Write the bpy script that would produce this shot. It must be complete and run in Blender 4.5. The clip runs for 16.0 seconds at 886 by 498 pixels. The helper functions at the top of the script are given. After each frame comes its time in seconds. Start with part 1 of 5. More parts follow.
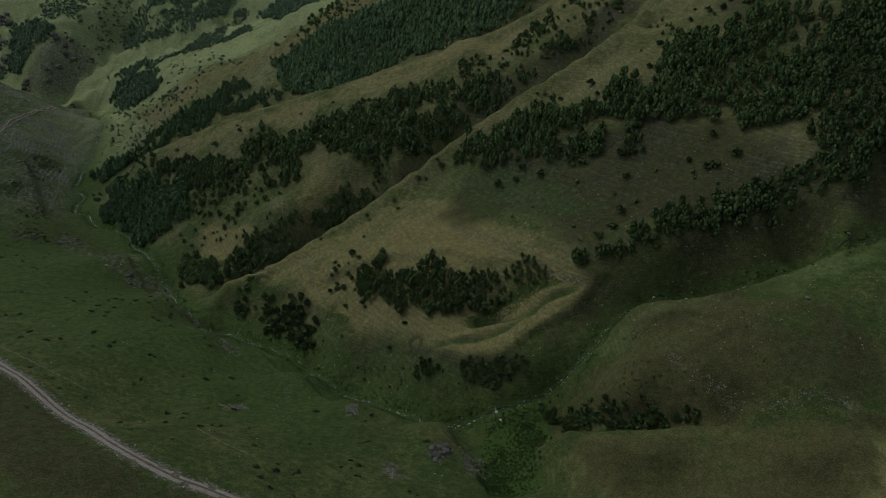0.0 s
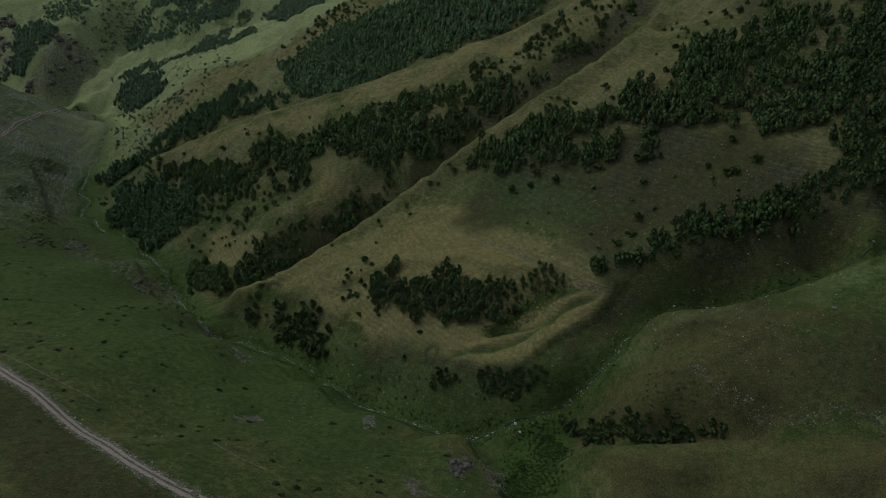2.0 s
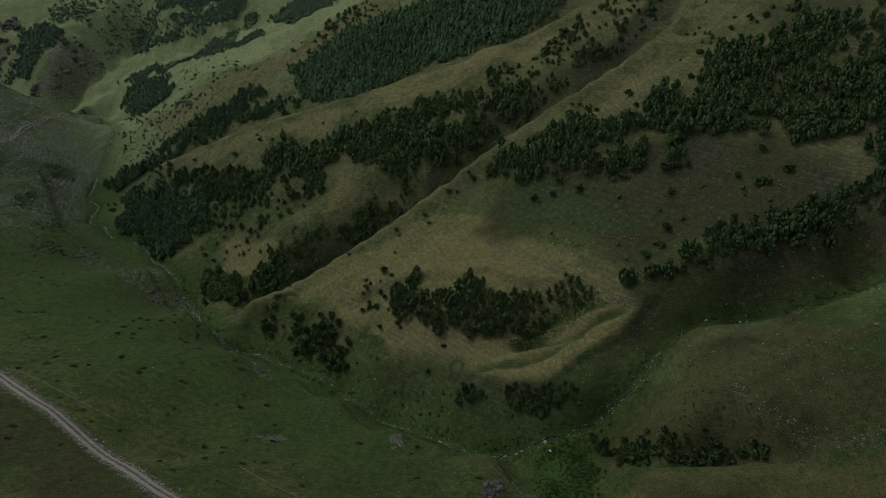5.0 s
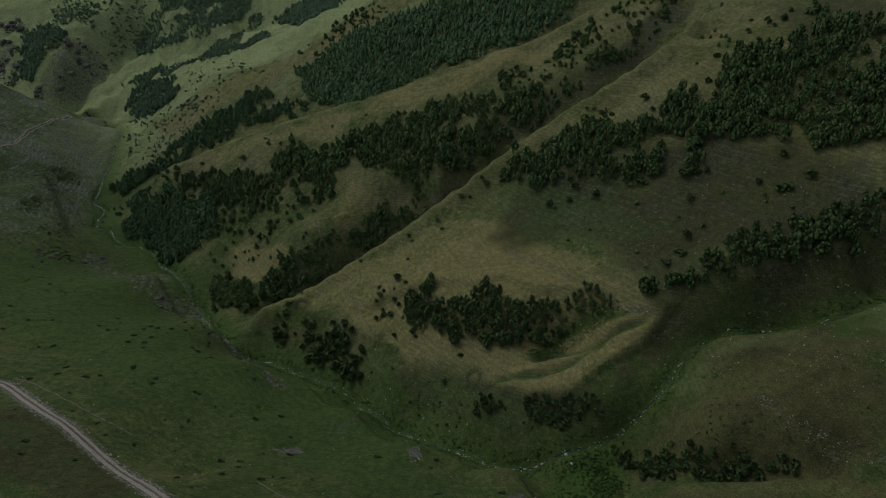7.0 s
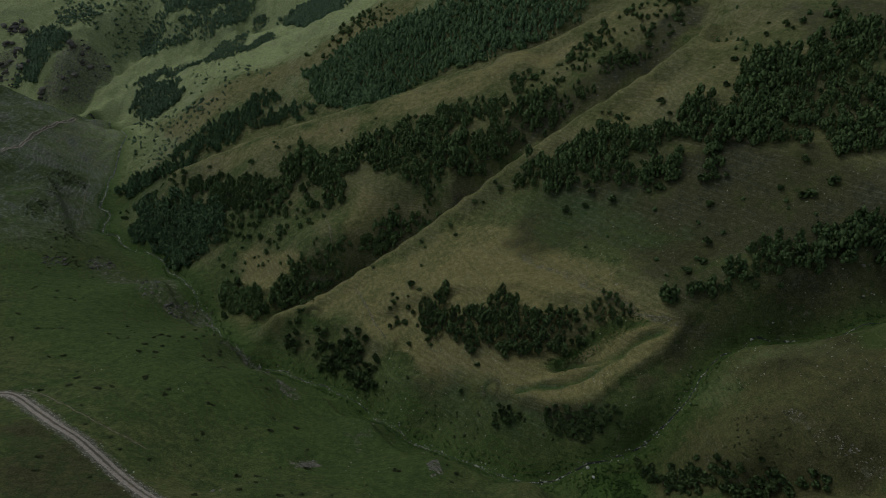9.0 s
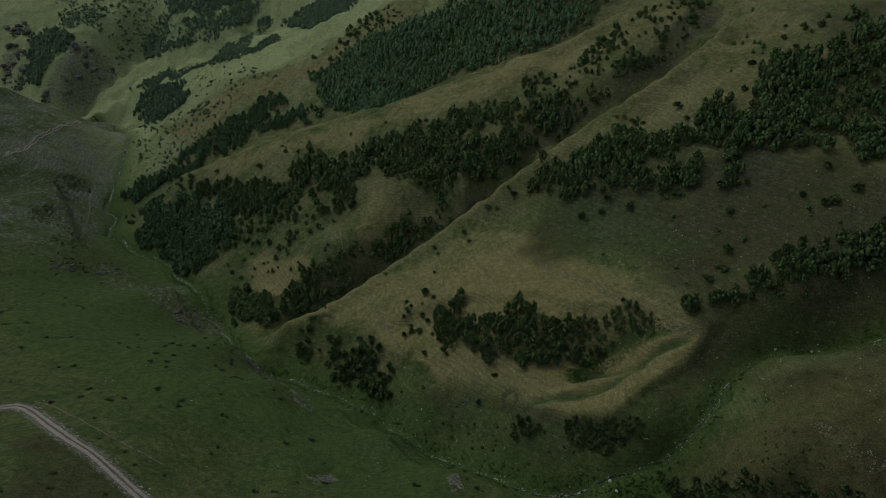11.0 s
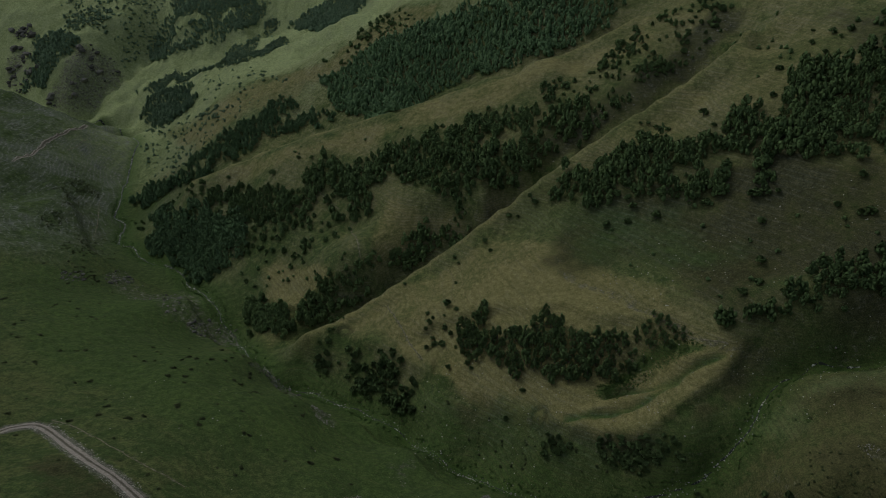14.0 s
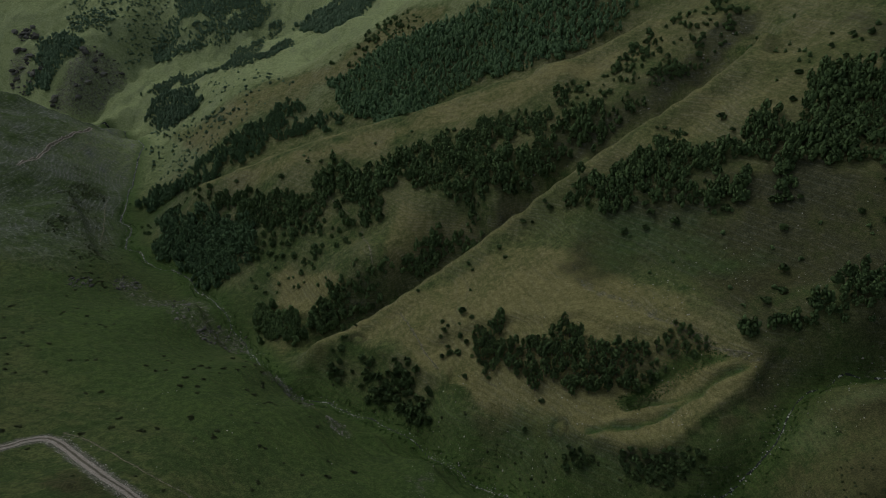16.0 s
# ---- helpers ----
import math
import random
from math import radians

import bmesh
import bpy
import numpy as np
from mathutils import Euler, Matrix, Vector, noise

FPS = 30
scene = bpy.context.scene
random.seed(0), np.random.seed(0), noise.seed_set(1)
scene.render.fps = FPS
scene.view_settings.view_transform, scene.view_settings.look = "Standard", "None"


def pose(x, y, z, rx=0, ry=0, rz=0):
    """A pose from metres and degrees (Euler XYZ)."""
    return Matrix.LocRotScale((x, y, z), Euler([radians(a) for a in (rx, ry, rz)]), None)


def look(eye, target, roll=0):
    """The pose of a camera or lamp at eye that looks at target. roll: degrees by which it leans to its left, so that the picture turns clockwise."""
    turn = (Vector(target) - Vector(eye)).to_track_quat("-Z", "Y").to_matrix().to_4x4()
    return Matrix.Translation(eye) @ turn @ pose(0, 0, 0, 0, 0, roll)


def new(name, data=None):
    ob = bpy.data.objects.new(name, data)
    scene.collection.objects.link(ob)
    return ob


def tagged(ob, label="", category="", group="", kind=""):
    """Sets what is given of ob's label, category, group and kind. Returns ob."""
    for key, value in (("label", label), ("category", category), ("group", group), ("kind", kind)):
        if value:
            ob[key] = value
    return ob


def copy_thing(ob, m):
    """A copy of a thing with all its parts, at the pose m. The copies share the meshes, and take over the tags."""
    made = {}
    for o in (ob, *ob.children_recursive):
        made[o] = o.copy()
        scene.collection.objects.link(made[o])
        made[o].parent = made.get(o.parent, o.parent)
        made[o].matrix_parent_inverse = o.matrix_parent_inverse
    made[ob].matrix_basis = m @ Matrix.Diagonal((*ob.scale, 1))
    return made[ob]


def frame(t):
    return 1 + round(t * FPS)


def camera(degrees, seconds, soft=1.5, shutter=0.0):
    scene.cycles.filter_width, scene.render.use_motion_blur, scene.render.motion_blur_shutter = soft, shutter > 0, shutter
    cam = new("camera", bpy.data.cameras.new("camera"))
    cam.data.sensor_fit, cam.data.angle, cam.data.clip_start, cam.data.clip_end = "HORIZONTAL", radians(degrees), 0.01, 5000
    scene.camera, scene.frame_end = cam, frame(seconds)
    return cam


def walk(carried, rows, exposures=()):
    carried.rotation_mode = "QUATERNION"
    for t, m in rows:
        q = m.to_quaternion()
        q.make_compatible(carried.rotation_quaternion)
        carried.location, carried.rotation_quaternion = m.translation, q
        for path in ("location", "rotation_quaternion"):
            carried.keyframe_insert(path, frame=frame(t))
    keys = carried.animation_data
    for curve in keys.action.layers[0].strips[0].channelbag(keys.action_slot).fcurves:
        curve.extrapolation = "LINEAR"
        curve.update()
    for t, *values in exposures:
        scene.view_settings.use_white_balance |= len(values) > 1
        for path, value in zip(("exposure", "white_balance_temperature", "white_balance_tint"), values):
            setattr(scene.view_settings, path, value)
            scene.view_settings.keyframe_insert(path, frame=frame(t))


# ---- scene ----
LENS = 68.01
cam = camera(LENS, 16.0, soft=0.9)
# the flight is one straight drift over the valley
METRES, EYE, TILT = 65.0, 180.0, -29.0
K = math.tan(radians(LENS / 2))
ROWS = [
    (0.0, 0.0, 0.0, 0.0, 0.0, 0.0, -0.0),
    (0.5, -0.0264, 0.0118, 0.0134, 0.01, -0.01, 0.01),
    (1.0, -0.0524, 0.0235, 0.0259, 0.02, -0.01, 0.02),
    (1.5, -0.0786, 0.0353, 0.0382, 0.02, 0.01, 0.02),
    (2.0, -0.1044, 0.0469, 0.0513, 0.03, 0.01, 0.03),
    (2.5, -0.1306, 0.0584, 0.0645, 0.04, 0.01, 0.03),
    (3.0, -0.1567, 0.0703, 0.0768, 0.05, 0.01, 0.03),
    (3.5, -0.1833, 0.0823, 0.0884, 0.06, 0.03, 0.03),
    (4.0, -0.209, 0.0938, 0.102, 0.07, 0.02, 0.05),
    (6.5, -0.3411, 0.1533, 0.1668, 0.1, 0.02, 0.06),
    (7.0, -0.3673, 0.1653, 0.1783, 0.11, 0.04, 0.06),
    (7.5, -0.393, 0.1775, 0.191, 0.12, 0.04, 0.07),
    (8.0, -0.4186, 0.1894, 0.2032, 0.13, 0.04, 0.07),
    (8.5, -0.4446, 0.2016, 0.2154, 0.14, 0.04, 0.08),
    (9.0, -0.4711, 0.2136, 0.2273, 0.16, 0.05, 0.07),
    (11.5, -0.5999, 0.2737, 0.2886, 0.2, 0.08, 0.13),
    (12.0, -0.6255, 0.2858, 0.3006, 0.22, 0.08, 0.13),
    (12.5, -0.6515, 0.2977, 0.3127, 0.22, 0.09, 0.14),
    (13.0, -0.6774, 0.3097, 0.3242, 0.23, 0.11, 0.15),
    (13.5, -0.7045, 0.3226, 0.3368, 0.24, 0.11, 0.16),
    (14.0, -0.7302, 0.3349, 0.3489, 0.25, 0.12, 0.16),
    (14.5, -0.7568, 0.3465, 0.3611, 0.25, 0.12, 0.17),
    (15.0, -0.7822, 0.3593, 0.3728, 0.27, 0.13, 0.18),
    (15.5, -0.8083, 0.3714, 0.3843, 0.28, 0.15, 0.17),
    (16.0, -0.8341, 0.3833, 0.3961, 0.29, 0.16, 0.18),
]

walk(cam, [(t, pose(0, 0, EYE, TILT, 0, 0) @ pose(METRES * x, METRES * y / K, METRES * z, 90 + pitch * K, roll, yaw * K))
           for t, x, y, z, yaw, pitch, roll in ROWS],
     exposures=[(0.0, -2.16, 6500, 0), (16.0, -2.16, 6500, 0)])

# ---- light: a high overcast with a weak, soft sun from beyond the valley ----
SUN_AZ, SUN_EL = 305.0, 57.0   # compass degrees from +y towards +x, and height
world = bpy.data.worlds.new("world")
scene.world = world
world.use_nodes = True
wn = world.node_tree.nodes
sky = wn.new("ShaderNodeTexSky")
sky.sky_type = "NISHITA"
sky.sun_disc = False
sky.sun_elevation = radians(SUN_EL)
sky.sun_rotation = radians(SUN_AZ)
sky.air_density, sky.dust_density, sky.ozone_density = 1.0, 3.0, 1.0
cloud = wn.new("ShaderNodeHueSaturation")   # cloud cover takes most of the blue out of the sky
cloud.inputs["Saturation"].default_value = 0.45
wn["Background"].inputs["Strength"].default_value = 0.27
world.node_tree.links.new(sky.outputs["Color"], cloud.inputs["Color"])
world.node_tree.links.new(cloud.outputs["Color"], wn["Background"].inputs["Color"])
sun = new("sun", bpy.data.lights.new("sun", "SUN"))
sun.data.energy, sun.data.angle, sun.data.color = 1.0, radians(24), (1.0, 0.96, 0.88)
az, el = radians(SUN_AZ), radians(SUN_EL)
sun.matrix_world = look((math.sin(az) * math.cos(el) * 100, math.cos(az) * math.cos(el) * 100, math.sin(el) * 100), (0, 0, 0))


# ---- materials ----
def material(name, rough=0.9):
    m = bpy.data.materials.new(name)
    m.use_nodes = True
    n, l = m.node_tree.nodes, m.node_tree.links
    b = n["Principled BSDF"]
    b.inputs["Roughness"].default_value = rough
    b.inputs["Specular IOR Level"].default_value = 0.2
    return m, n, l, b


def noise_node(n, l, scale, detail=6.0, rough=0.6, coord=None):
    t = n.new("ShaderNodeTexNoise")
    t.inputs["Scale"].default_value, t.inputs["Detail"].default_value, t.inputs["Roughness"].default_value = scale, detail, rough
    if coord is not None:
        l.new(coord, t.inputs["Vector"])
    return t.outputs["Fac"]


def ramp(n, l, fac, *stops):
    r = n.new("ShaderNodeValToRGB")
    while len(r.color_ramp.elements) < len(stops):
        r.color_ramp.elements.new(0.5)
    for e, (p, c) in zip(r.color_ramp.elements, stops):
        e.position, e.color = p, (*c, 1.0) if len(c) == 3 else c
    l.new(fac, r.inputs["Fac"])
    return r.outputs["Color"]


def mixed(n, l, fac, a, b, kind="MIX"):
    m = n.new("ShaderNodeMix")
    m.data_type, m.blend_type = "RGBA", kind
    for sock, v in ((m.inputs["Factor"], fac), (m.inputs["A"], a), (m.inputs["B"], b)):
        if isinstance(v, (int, float)):
            sock.default_value = v
        elif isinstance(v, tuple):
            sock.default_value = (*v, 1.0)
        else:
            l.new(v, sock)
    return m.outputs["Result"]


def calc(n, l, op, a, b=0.0, clamp=False):
    m = n.new("ShaderNodeMath")
    m.operation, m.use_clamp = op, clamp
    for sock, v in ((m.inputs[0], a), (m.inputs[1], b)):
        if isinstance(v, (int, float)):
            sock.default_value = v
        else:
            l.new(v, sock)
    return m.outputs[0]


def bump(n, l, b, height, strength, distance):
    k = n.new("ShaderNodeBump")
    k.inputs["Strength"].default_value, k.inputs["Distance"].default_value = strength, distance
    l.new(height, k.inputs["Height"])
    l.new(k.outputs["Normal"], b.inputs["Normal"])


def grass_material():
    """Mountain pasture: green turf, straw-coloured dry grass, lush wet grass, brown heathland that also paints in
    shade, pale grass that paints in sunlight and haze, bare earth and stones.
    """
    m, n, l, b = material("mountain_pasture", 0.95)
    geo = n.new("ShaderNodeNewGeometry").outputs["Position"]
    att = {}
    for name in ("dry", "lush", "bare", "heath", "pale", "steps", "tread"):
        a = n.new("ShaderNodeAttribute")
        a.attribute_name = name
        att[name] = a.outputs["Fac"]
    grain = noise_node(n, l, 1.8, 4, 0.72, geo)
    tuft = noise_node(n, l, 0.42, 7, 0.72, geo)
    fine = calc(n, l, "ADD", calc(n, l, "MULTIPLY", grain, 0.52), calc(n, l, "MULTIPLY", tuft, 0.48))
    mid = noise_node(n, l, 0.10, 8, 0.68, geo)
    big = noise_node(n, l, 0.028, 5, 0.6, geo)
    green = ramp(n, l, fine, (0.39, (0.034, 0.055, 0.017)), (0.50, (0.064, 0.098, 0.030)), (0.61, (0.112, 0.154, 0.049)))
    straw = ramp(n, l, fine, (0.38, (0.130, 0.124, 0.048)), (0.50, (0.226, 0.206, 0.088)), (0.62, (0.345, 0.308, 0.140)))
    wet = ramp(n, l, fine, (0.36, (0.030, 0.066, 0.014)), (0.64, (0.088, 0.156, 0.036)))
    brown = ramp(n, l, fine, (0.38, (0.024, 0.027, 0.011)), (0.50, (0.060, 0.061, 0.026)), (0.62, (0.120, 0.115, 0.052)))
    sunlit_grass = ramp(n, l, fine, (0.38, (0.200, 0.250, 0.108)), (0.62, (0.440, 0.495, 0.245)))
    earth = ramp(n, l, fine, (0.40, (0.060, 0.058, 0.045)), (0.50, (0.150, 0.144, 0.118)), (0.60, (0.330, 0.315, 0.275)))
    wobble = calc(n, l, "MULTIPLY", calc(n, l, "SUBTRACT", calc(n, l, "ADD", mid, big), 1.0), 2.2)
    streak = calc(n, l, "MULTIPLY", calc(n, l, "SUBTRACT", tuft, 0.5), 1.6)

    def spread(name, w, s):
        return calc(n, l, "MULTIPLY", calc(n, l, "ADD", calc(n, l, "ADD", att[name], calc(n, l, "MULTIPLY", wobble, w)), calc(n, l, "MULTIPLY", streak, s)), 1.0, True)

    col = mixed(n, l, calc(n, l, "MULTIPLY", spread("dry", 0.8, 0.6), calc(n, l, "MINIMUM", calc(n, l, "MULTIPLY", att["dry"], 4.0), 1.0)), green, straw)
    col = mixed(n, l, calc(n, l, "MULTIPLY", spread("pale", 0.5, 0.4), calc(n, l, "MINIMUM", calc(n, l, "MULTIPLY", att["pale"], 3.0), 1.0)), col, sunlit_grass)
    col = mixed(n, l, calc(n, l, "MULTIPLY", spread("heath", 0.9, 0.9), calc(n, l, "MINIMUM", calc(n, l, "MULTIPLY", att["heath"], 3.0), 1.0)), col, brown)
    col = mixed(n, l, calc(n, l, "MULTIPLY", spread("lush", 0.6, 0.5), calc(n, l, "MINIMUM", calc(n, l, "MULTIPLY", att["lush"], 3.0), 1.0)), col, wet)
    spots = calc(n, l, "MULTIPLY", calc(n, l, "SUBTRACT", noise_node(n, l, 0.30, 9, 0.8, geo), 0.5), 5.0)
    f = calc(n, l, "SUBTRACT", calc(n, l, "ADD", calc(n, l, "MULTIPLY", att["bare"], 1.5), spots), 0.75, True)
    col = mixed(n, l, calc(n, l, "MULTIPLY", f, calc(n, l, "MINIMUM", calc(n, l, "MULTIPLY", att["bare"], 4.0), 1.0)), col, earth)
    # cattle terracettes: thin trodden lines along the contours of the steep slopes
    sep = n.new("ShaderNodeSeparateXYZ")
    l.new(geo, sep.inputs["Vector"])
    wave = calc(n, l, "SINE", calc(n, l, "ADD", calc(n, l, "MULTIPLY", sep.outputs["Z"], 3.8), calc(n, l, "MULTIPLY", noise_node(n, l, 0.05, 5, 0.6, geo), 6.0)))
    line = calc(n, l, "MULTIPLY", calc(n, l, "SUBTRACT", calc(n, l, "ADD", calc(n, l, "ADD", wave, calc(n, l, "MULTIPLY", wobble, 0.8)), calc(n, l, "MULTIPLY", streak, 1.8)), 0.72), 2.6, True)
    hazy_turf = ramp(n, l, fine, (0.38, (0.052, 0.064, 0.046)), (0.50, (0.112, 0.130, 0.100)), (0.62, (0.215, 0.235, 0.198)))
    col = mixed(n, l, calc(n, l, "MULTIPLY", att["steps"], calc(n, l, "ADD", calc(n, l, "MULTIPLY", wobble, 1.2), 0.5), True), col, hazy_turf)
    slate = ramp(n, l, fine, (0.40, (0.120, 0.122, 0.115)), (0.60, (0.330, 0.335, 0.320)))
    col = mixed(n, l, calc(n, l, "MULTIPLY", calc(n, l, "MULTIPLY", line, att["steps"]), 0.55), col, slate)
    tread = calc(n, l, "SINE", calc(n, l, "ADD", calc(n, l, "MULTIPLY", sep.outputs["Z"], 5.2), calc(n, l, "MULTIPLY", noise_node(n, l, 0.09, 6, 0.65, geo), 16.0)))
    tread = calc(n, l, "MULTIPLY", calc(n, l, "ADD", calc(n, l, "MULTIPLY", tread, 0.6), calc(n, l, "MULTIPLY", streak, 1.6)), 1.0, True)
    col = mixed(n, l, calc(n, l, "MULTIPLY", tread, att["tread"]), col, brown)
    l.new(col, b.inputs["Base Color"])
    bump(n, l, b, calc(n, l, "ADD", calc(n, l, "MULTIPLY", grain, 0.8), calc(n, l, "MULTIPLY", tuft, 2.5)), 0.5, 0.5)
    return m


GRASS = grass_material()

# ---- the shape of the land: named crests, faces, ravines and streams, and a smooth sheet through them ----
LANDFORMS = {
    "main_stream": [(-680, 800, -57), (-560, 800, -55), (-470, 775, -52), (-372, 696, -46.3), (-330, 580, -45), (-291, 485, -42.1), (-246, 432, -38.6), (-205, 378, -34), (-165, 325, -28), (-120, 276, -20.8), (-95, 262, -20), (-63, 240, -18), (-40, 224, -14), (-18, 206, -8), (21, 194, 0.8), (53, 206, 14.9)],
    "stream_left_bank": [(-272, 395, -14.4), (-221, 317, -4.9), (-205, 321, -6.7), (-192, 338, -13.5), (-124, 254, -2.5), (-88, 236, -9), (-61, 194, 4.3), (-60, 215, -3), (-40, 200, -1), (-16, 182, 3)],
    "near_meadow": [(-249, 297, 5.9), (-189, 206, 22.9), (-187, 241, 12.7), (-182, 193, 26.4), (-155, 185, 29.6), (-106, 197, 12.1), (-100, 162, 24.3), (-99, 158, 29.6), (-83, 187, 11.6), (-80, 187, 9.2), (-13, 143, 20.3), (-12, 148, 16.7), (-1, 162, 13), (3, 161, 9.9)],
    "left_hill": [(-467, 663, 11), (-458, 645, 5.3), (-428, 626, 1.5), (-396, 621, -7.8), (-386, 540, -4.2), (-378, 512, 1.3), (-364, 563, -19.4), (-357, 474, -14.2), (-354, 606, -35.7), (-331, 470, -12), (-318, 493, -31.5)],
    "lower_ravine": [(14, 181, -3.8), (26, 176, 1.5), (31, 154, 6.5)],
    "south_spur": [(68, 149, 25), (70, 143, 20.4), (96, 155, 29.9), (115, 145, 39.5)],
    "east_spur_face": [(66, 175.4, 27), (88, 167, 31.5), (97, 162.5, 32), (112, 154, 38), (38, 205, 15.4), (60, 179, 22.5), (77, 193, 31.8), (88, 210, 37.4), (90, 183, 37.5), (101, 183, 42.9), (107, 208, 41.3), (116, 155, 42.7)],
    "east_ravine_bank": [(82, 239, 45), (86, 233, 36), (102, 239, 50.3), (129, 241, 57.2), (129, 241, 57.2), (159, 227, 56.9), (161, 230, 65.2), (162, 245, 69.8), (163, 233, 62.5)],
    "central_spur_crest": [(-93, 304, -6.4), (-79, 309, -0.8), (-67, 314, 6.3), (-52, 325, 11.7), (-39, 328, 18.7), (-23, 339, 27.1), (-12, 345, 32.2), (0, 347, 39.4), (12, 348, 49), (23, 347, 57.1), (39, 350, 67.3), (59, 364, 75), (71, 369, 81), (89, 378, 90.1), (120, 402, 106.8), (134, 414, 120.1)],
    "central_spur_foot": [(-133, 319, -15.9), (-115, 291, -14.5), (-90, 291, -4.5), (-69, 274, -2.1), (-54, 247, -3.7), (-38, 232, -6.6), (-34, 248, 5), (-11, 214, 1.5), (-1, 228, 12), (10, 208, 7.1), (27, 213, 16.2)],
    "central_spur_terrace": [(-74, 300, 3.3), (-56, 279, 3.7), (-45, 294, 13.6), (-24, 269, 15.4), (-4, 267, 26.5), (11, 249, 22.9), (27, 236, 17.1), (33, 255, 32.4), (42, 231, 26.7), (50, 245, 32.8), (63, 237, 33.2)],
    "central_spur_low": [(-35, 313, 18.6), (-6, 319, 31.9), (17, 280, 31.7), (20, 303, 36.7), (44, 290, 43.5), (64, 253, 42), (87, 265, 49.2), (102, 254, 56.7), (119, 248, 57.3)],
    "central_spur_mid": [(18, 330, 45.6), (31, 352, 58.3), (43, 314, 49.6), (55, 327, 64.9), (66, 302, 55.3), (78, 314, 67.5), (87, 287, 59.5), (101, 308, 75.3), (109, 278, 65.8), (119, 292, 78.2), (127, 268, 70.4), (139, 286, 81.5), (144, 264, 74.8)],
    "central_spur_high": [(75, 340, 78.1), (91, 353, 92.4), (92, 325, 79.9), (109, 349, 96.4), (115, 319, 87.1), (127, 341, 103.8), (133, 406, 115.3), (137, 312, 91.9), (146, 375, 120.6), (147, 331, 107.6), (155, 302, 97.4), (160, 352, 121.9), (174, 262, 86.9), (175, 348, 127.8)],
    "second_spur_nose": [(-256, 461, -33.2), (-213, 399, -33.3), (-210, 451, -7), (-189, 393, -18.9), (-157, 389, -3.3), (-134, 349, -9.7), (-124, 375, 3.4), (-103, 336, 2.8), (-100, 375, 11.1), (-85, 338, 12), (-75, 365, 19.4)],
    "second_spur_face": [(-197, 480, 6.8), (-164, 424, 9.2), (-122, 408, 16), (-92, 401, 29.4), (-88, 430, 40.1), (-56, 392, 41), (-55, 375, 32.9), (-29, 385, 46.7), (-26, 364, 37.4), (-3, 380, 48.5), (22, 378, 55.8), (42, 388, 64.2)],
    "second_spur_upper": [(-15, 414, 61.5), (11, 399, 62.4), (24, 434, 80.2), (37, 399, 70.1), (50, 449, 92.3), (59, 394, 75.6), (71, 416, 91), (79, 442, 102.4), (103, 444, 111.7), (114, 423, 106.1)],
    "second_spur_crest": [(-188, 460, 9), (-127, 450, 34.3), (-104, 450, 41.3), (-54, 450, 58.5), (-2, 468, 72.2), (5, 473, 74.5), (17, 443, 84.9), (38, 454, 87.3), (58, 458, 97.8), (66, 464, 101.5)],
    "third_spur_wall": [(-241, 528, -8.4), (-197, 569, 18.7), (-160, 556, 22.6), (-132, 571, 47.2), (-127, 529, 30.3), (-101, 549, 56.5), (-90, 521, 41.3), (-66, 578, 81.6), (11, 507, 82.1), (20, 514, 92.5), (50, 501, 98.4)],
    "third_spur": [(-372, 741, -33.2), (-304, 667, -17.3), (-246, 610, 10.9), (-236, 654, 25.6), (-197, 657, 35.5), (-142, 637, 65.4), (-109, 712, 73.3)],
    "far_slope": [(-436, 834, -25.2), (-403, 867, -5.3), (-395, 921, 29.4), (-385, 796, -19.6), (-355, 815, -6.9), (-337, 828, 3.2), (-314, 815, 0.1), (-301, 881, 29.9), (-218, 802, 40), (-183, 723, 38), (-140, 717, 55.4)],
    "far_mountain": [(-592, 928, 25.3), (-537, 853, -2), (-521, 910, 31.5), (-480, 836, -5.4), (-455, 908, 28.5)],
    "hill_behind": [(-540, 760, -20), (-600, 720, 20), (-560, 640, 40), (-480, 560, 30), (-440, 470, 20), (-400, 380, 20), (-340, 300, 20)],
    "outer_meadow": [(-320, 200, 50), (-240, 180, 42), (-200, 100, 68), (-150, -50, 100), (-100, 80, 62), (-40, 100, 42), (0, 0, 70), (20, 100, 30), (60, 90, 40), (120, 80, 55), (150, -50, 100), (200, 60, 80)],
    "outer_heights": [(-60, 680, 110), (-60, 850, 150), (0, 620, 140), (60, 560, 150), (60, 760, 190), (150, 520, 150), (200, 480, 158), (220, 140, 70), (240, 220, 85), (250, 420, 165), (260, 300, 130)],
    "outer_mountains": [(-900, 1000, 90), (-800, 750, -20), (-800, 500, 80), (-720, 900, 20), (-700, 1000, 70), (-600, 1300, 190), (-550, 1060, 95), (-400, 1050, 95), (-300, 1300, 180), (-250, 1000, 85), (-160, 900, 75), (0, 1100, 230)],
    "central_spur_crest_line": [(-115.8, 296.4, -5.4), (-106, 304.1, -4.6), (-96.1, 311.5, -2.9), (-85.8, 318.6, 0), (-75.3, 325.2, 4.2), (-64.3, 331.1, 9.1), (-53.1, 336.4, 14.5), (-41.7, 341.4, 20.5), (-30.3, 346.4, 27), (-18.9, 351.5, 34.2), (-7.4, 356.3, 41.6), (4.3, 360.7, 49.1), (16.2, 364.6, 56.4), (28.2, 368.3, 63.5), (40.2, 372.1, 70.5), (52.1, 376.1, 77.2), (63.9, 380.5, 83.4), (75.4, 385.3, 89.3), (86.7, 390.8, 95), (97.4, 397.2, 100.9), (107.7, 404.3, 107.1), (117.6, 412, 113.6)],
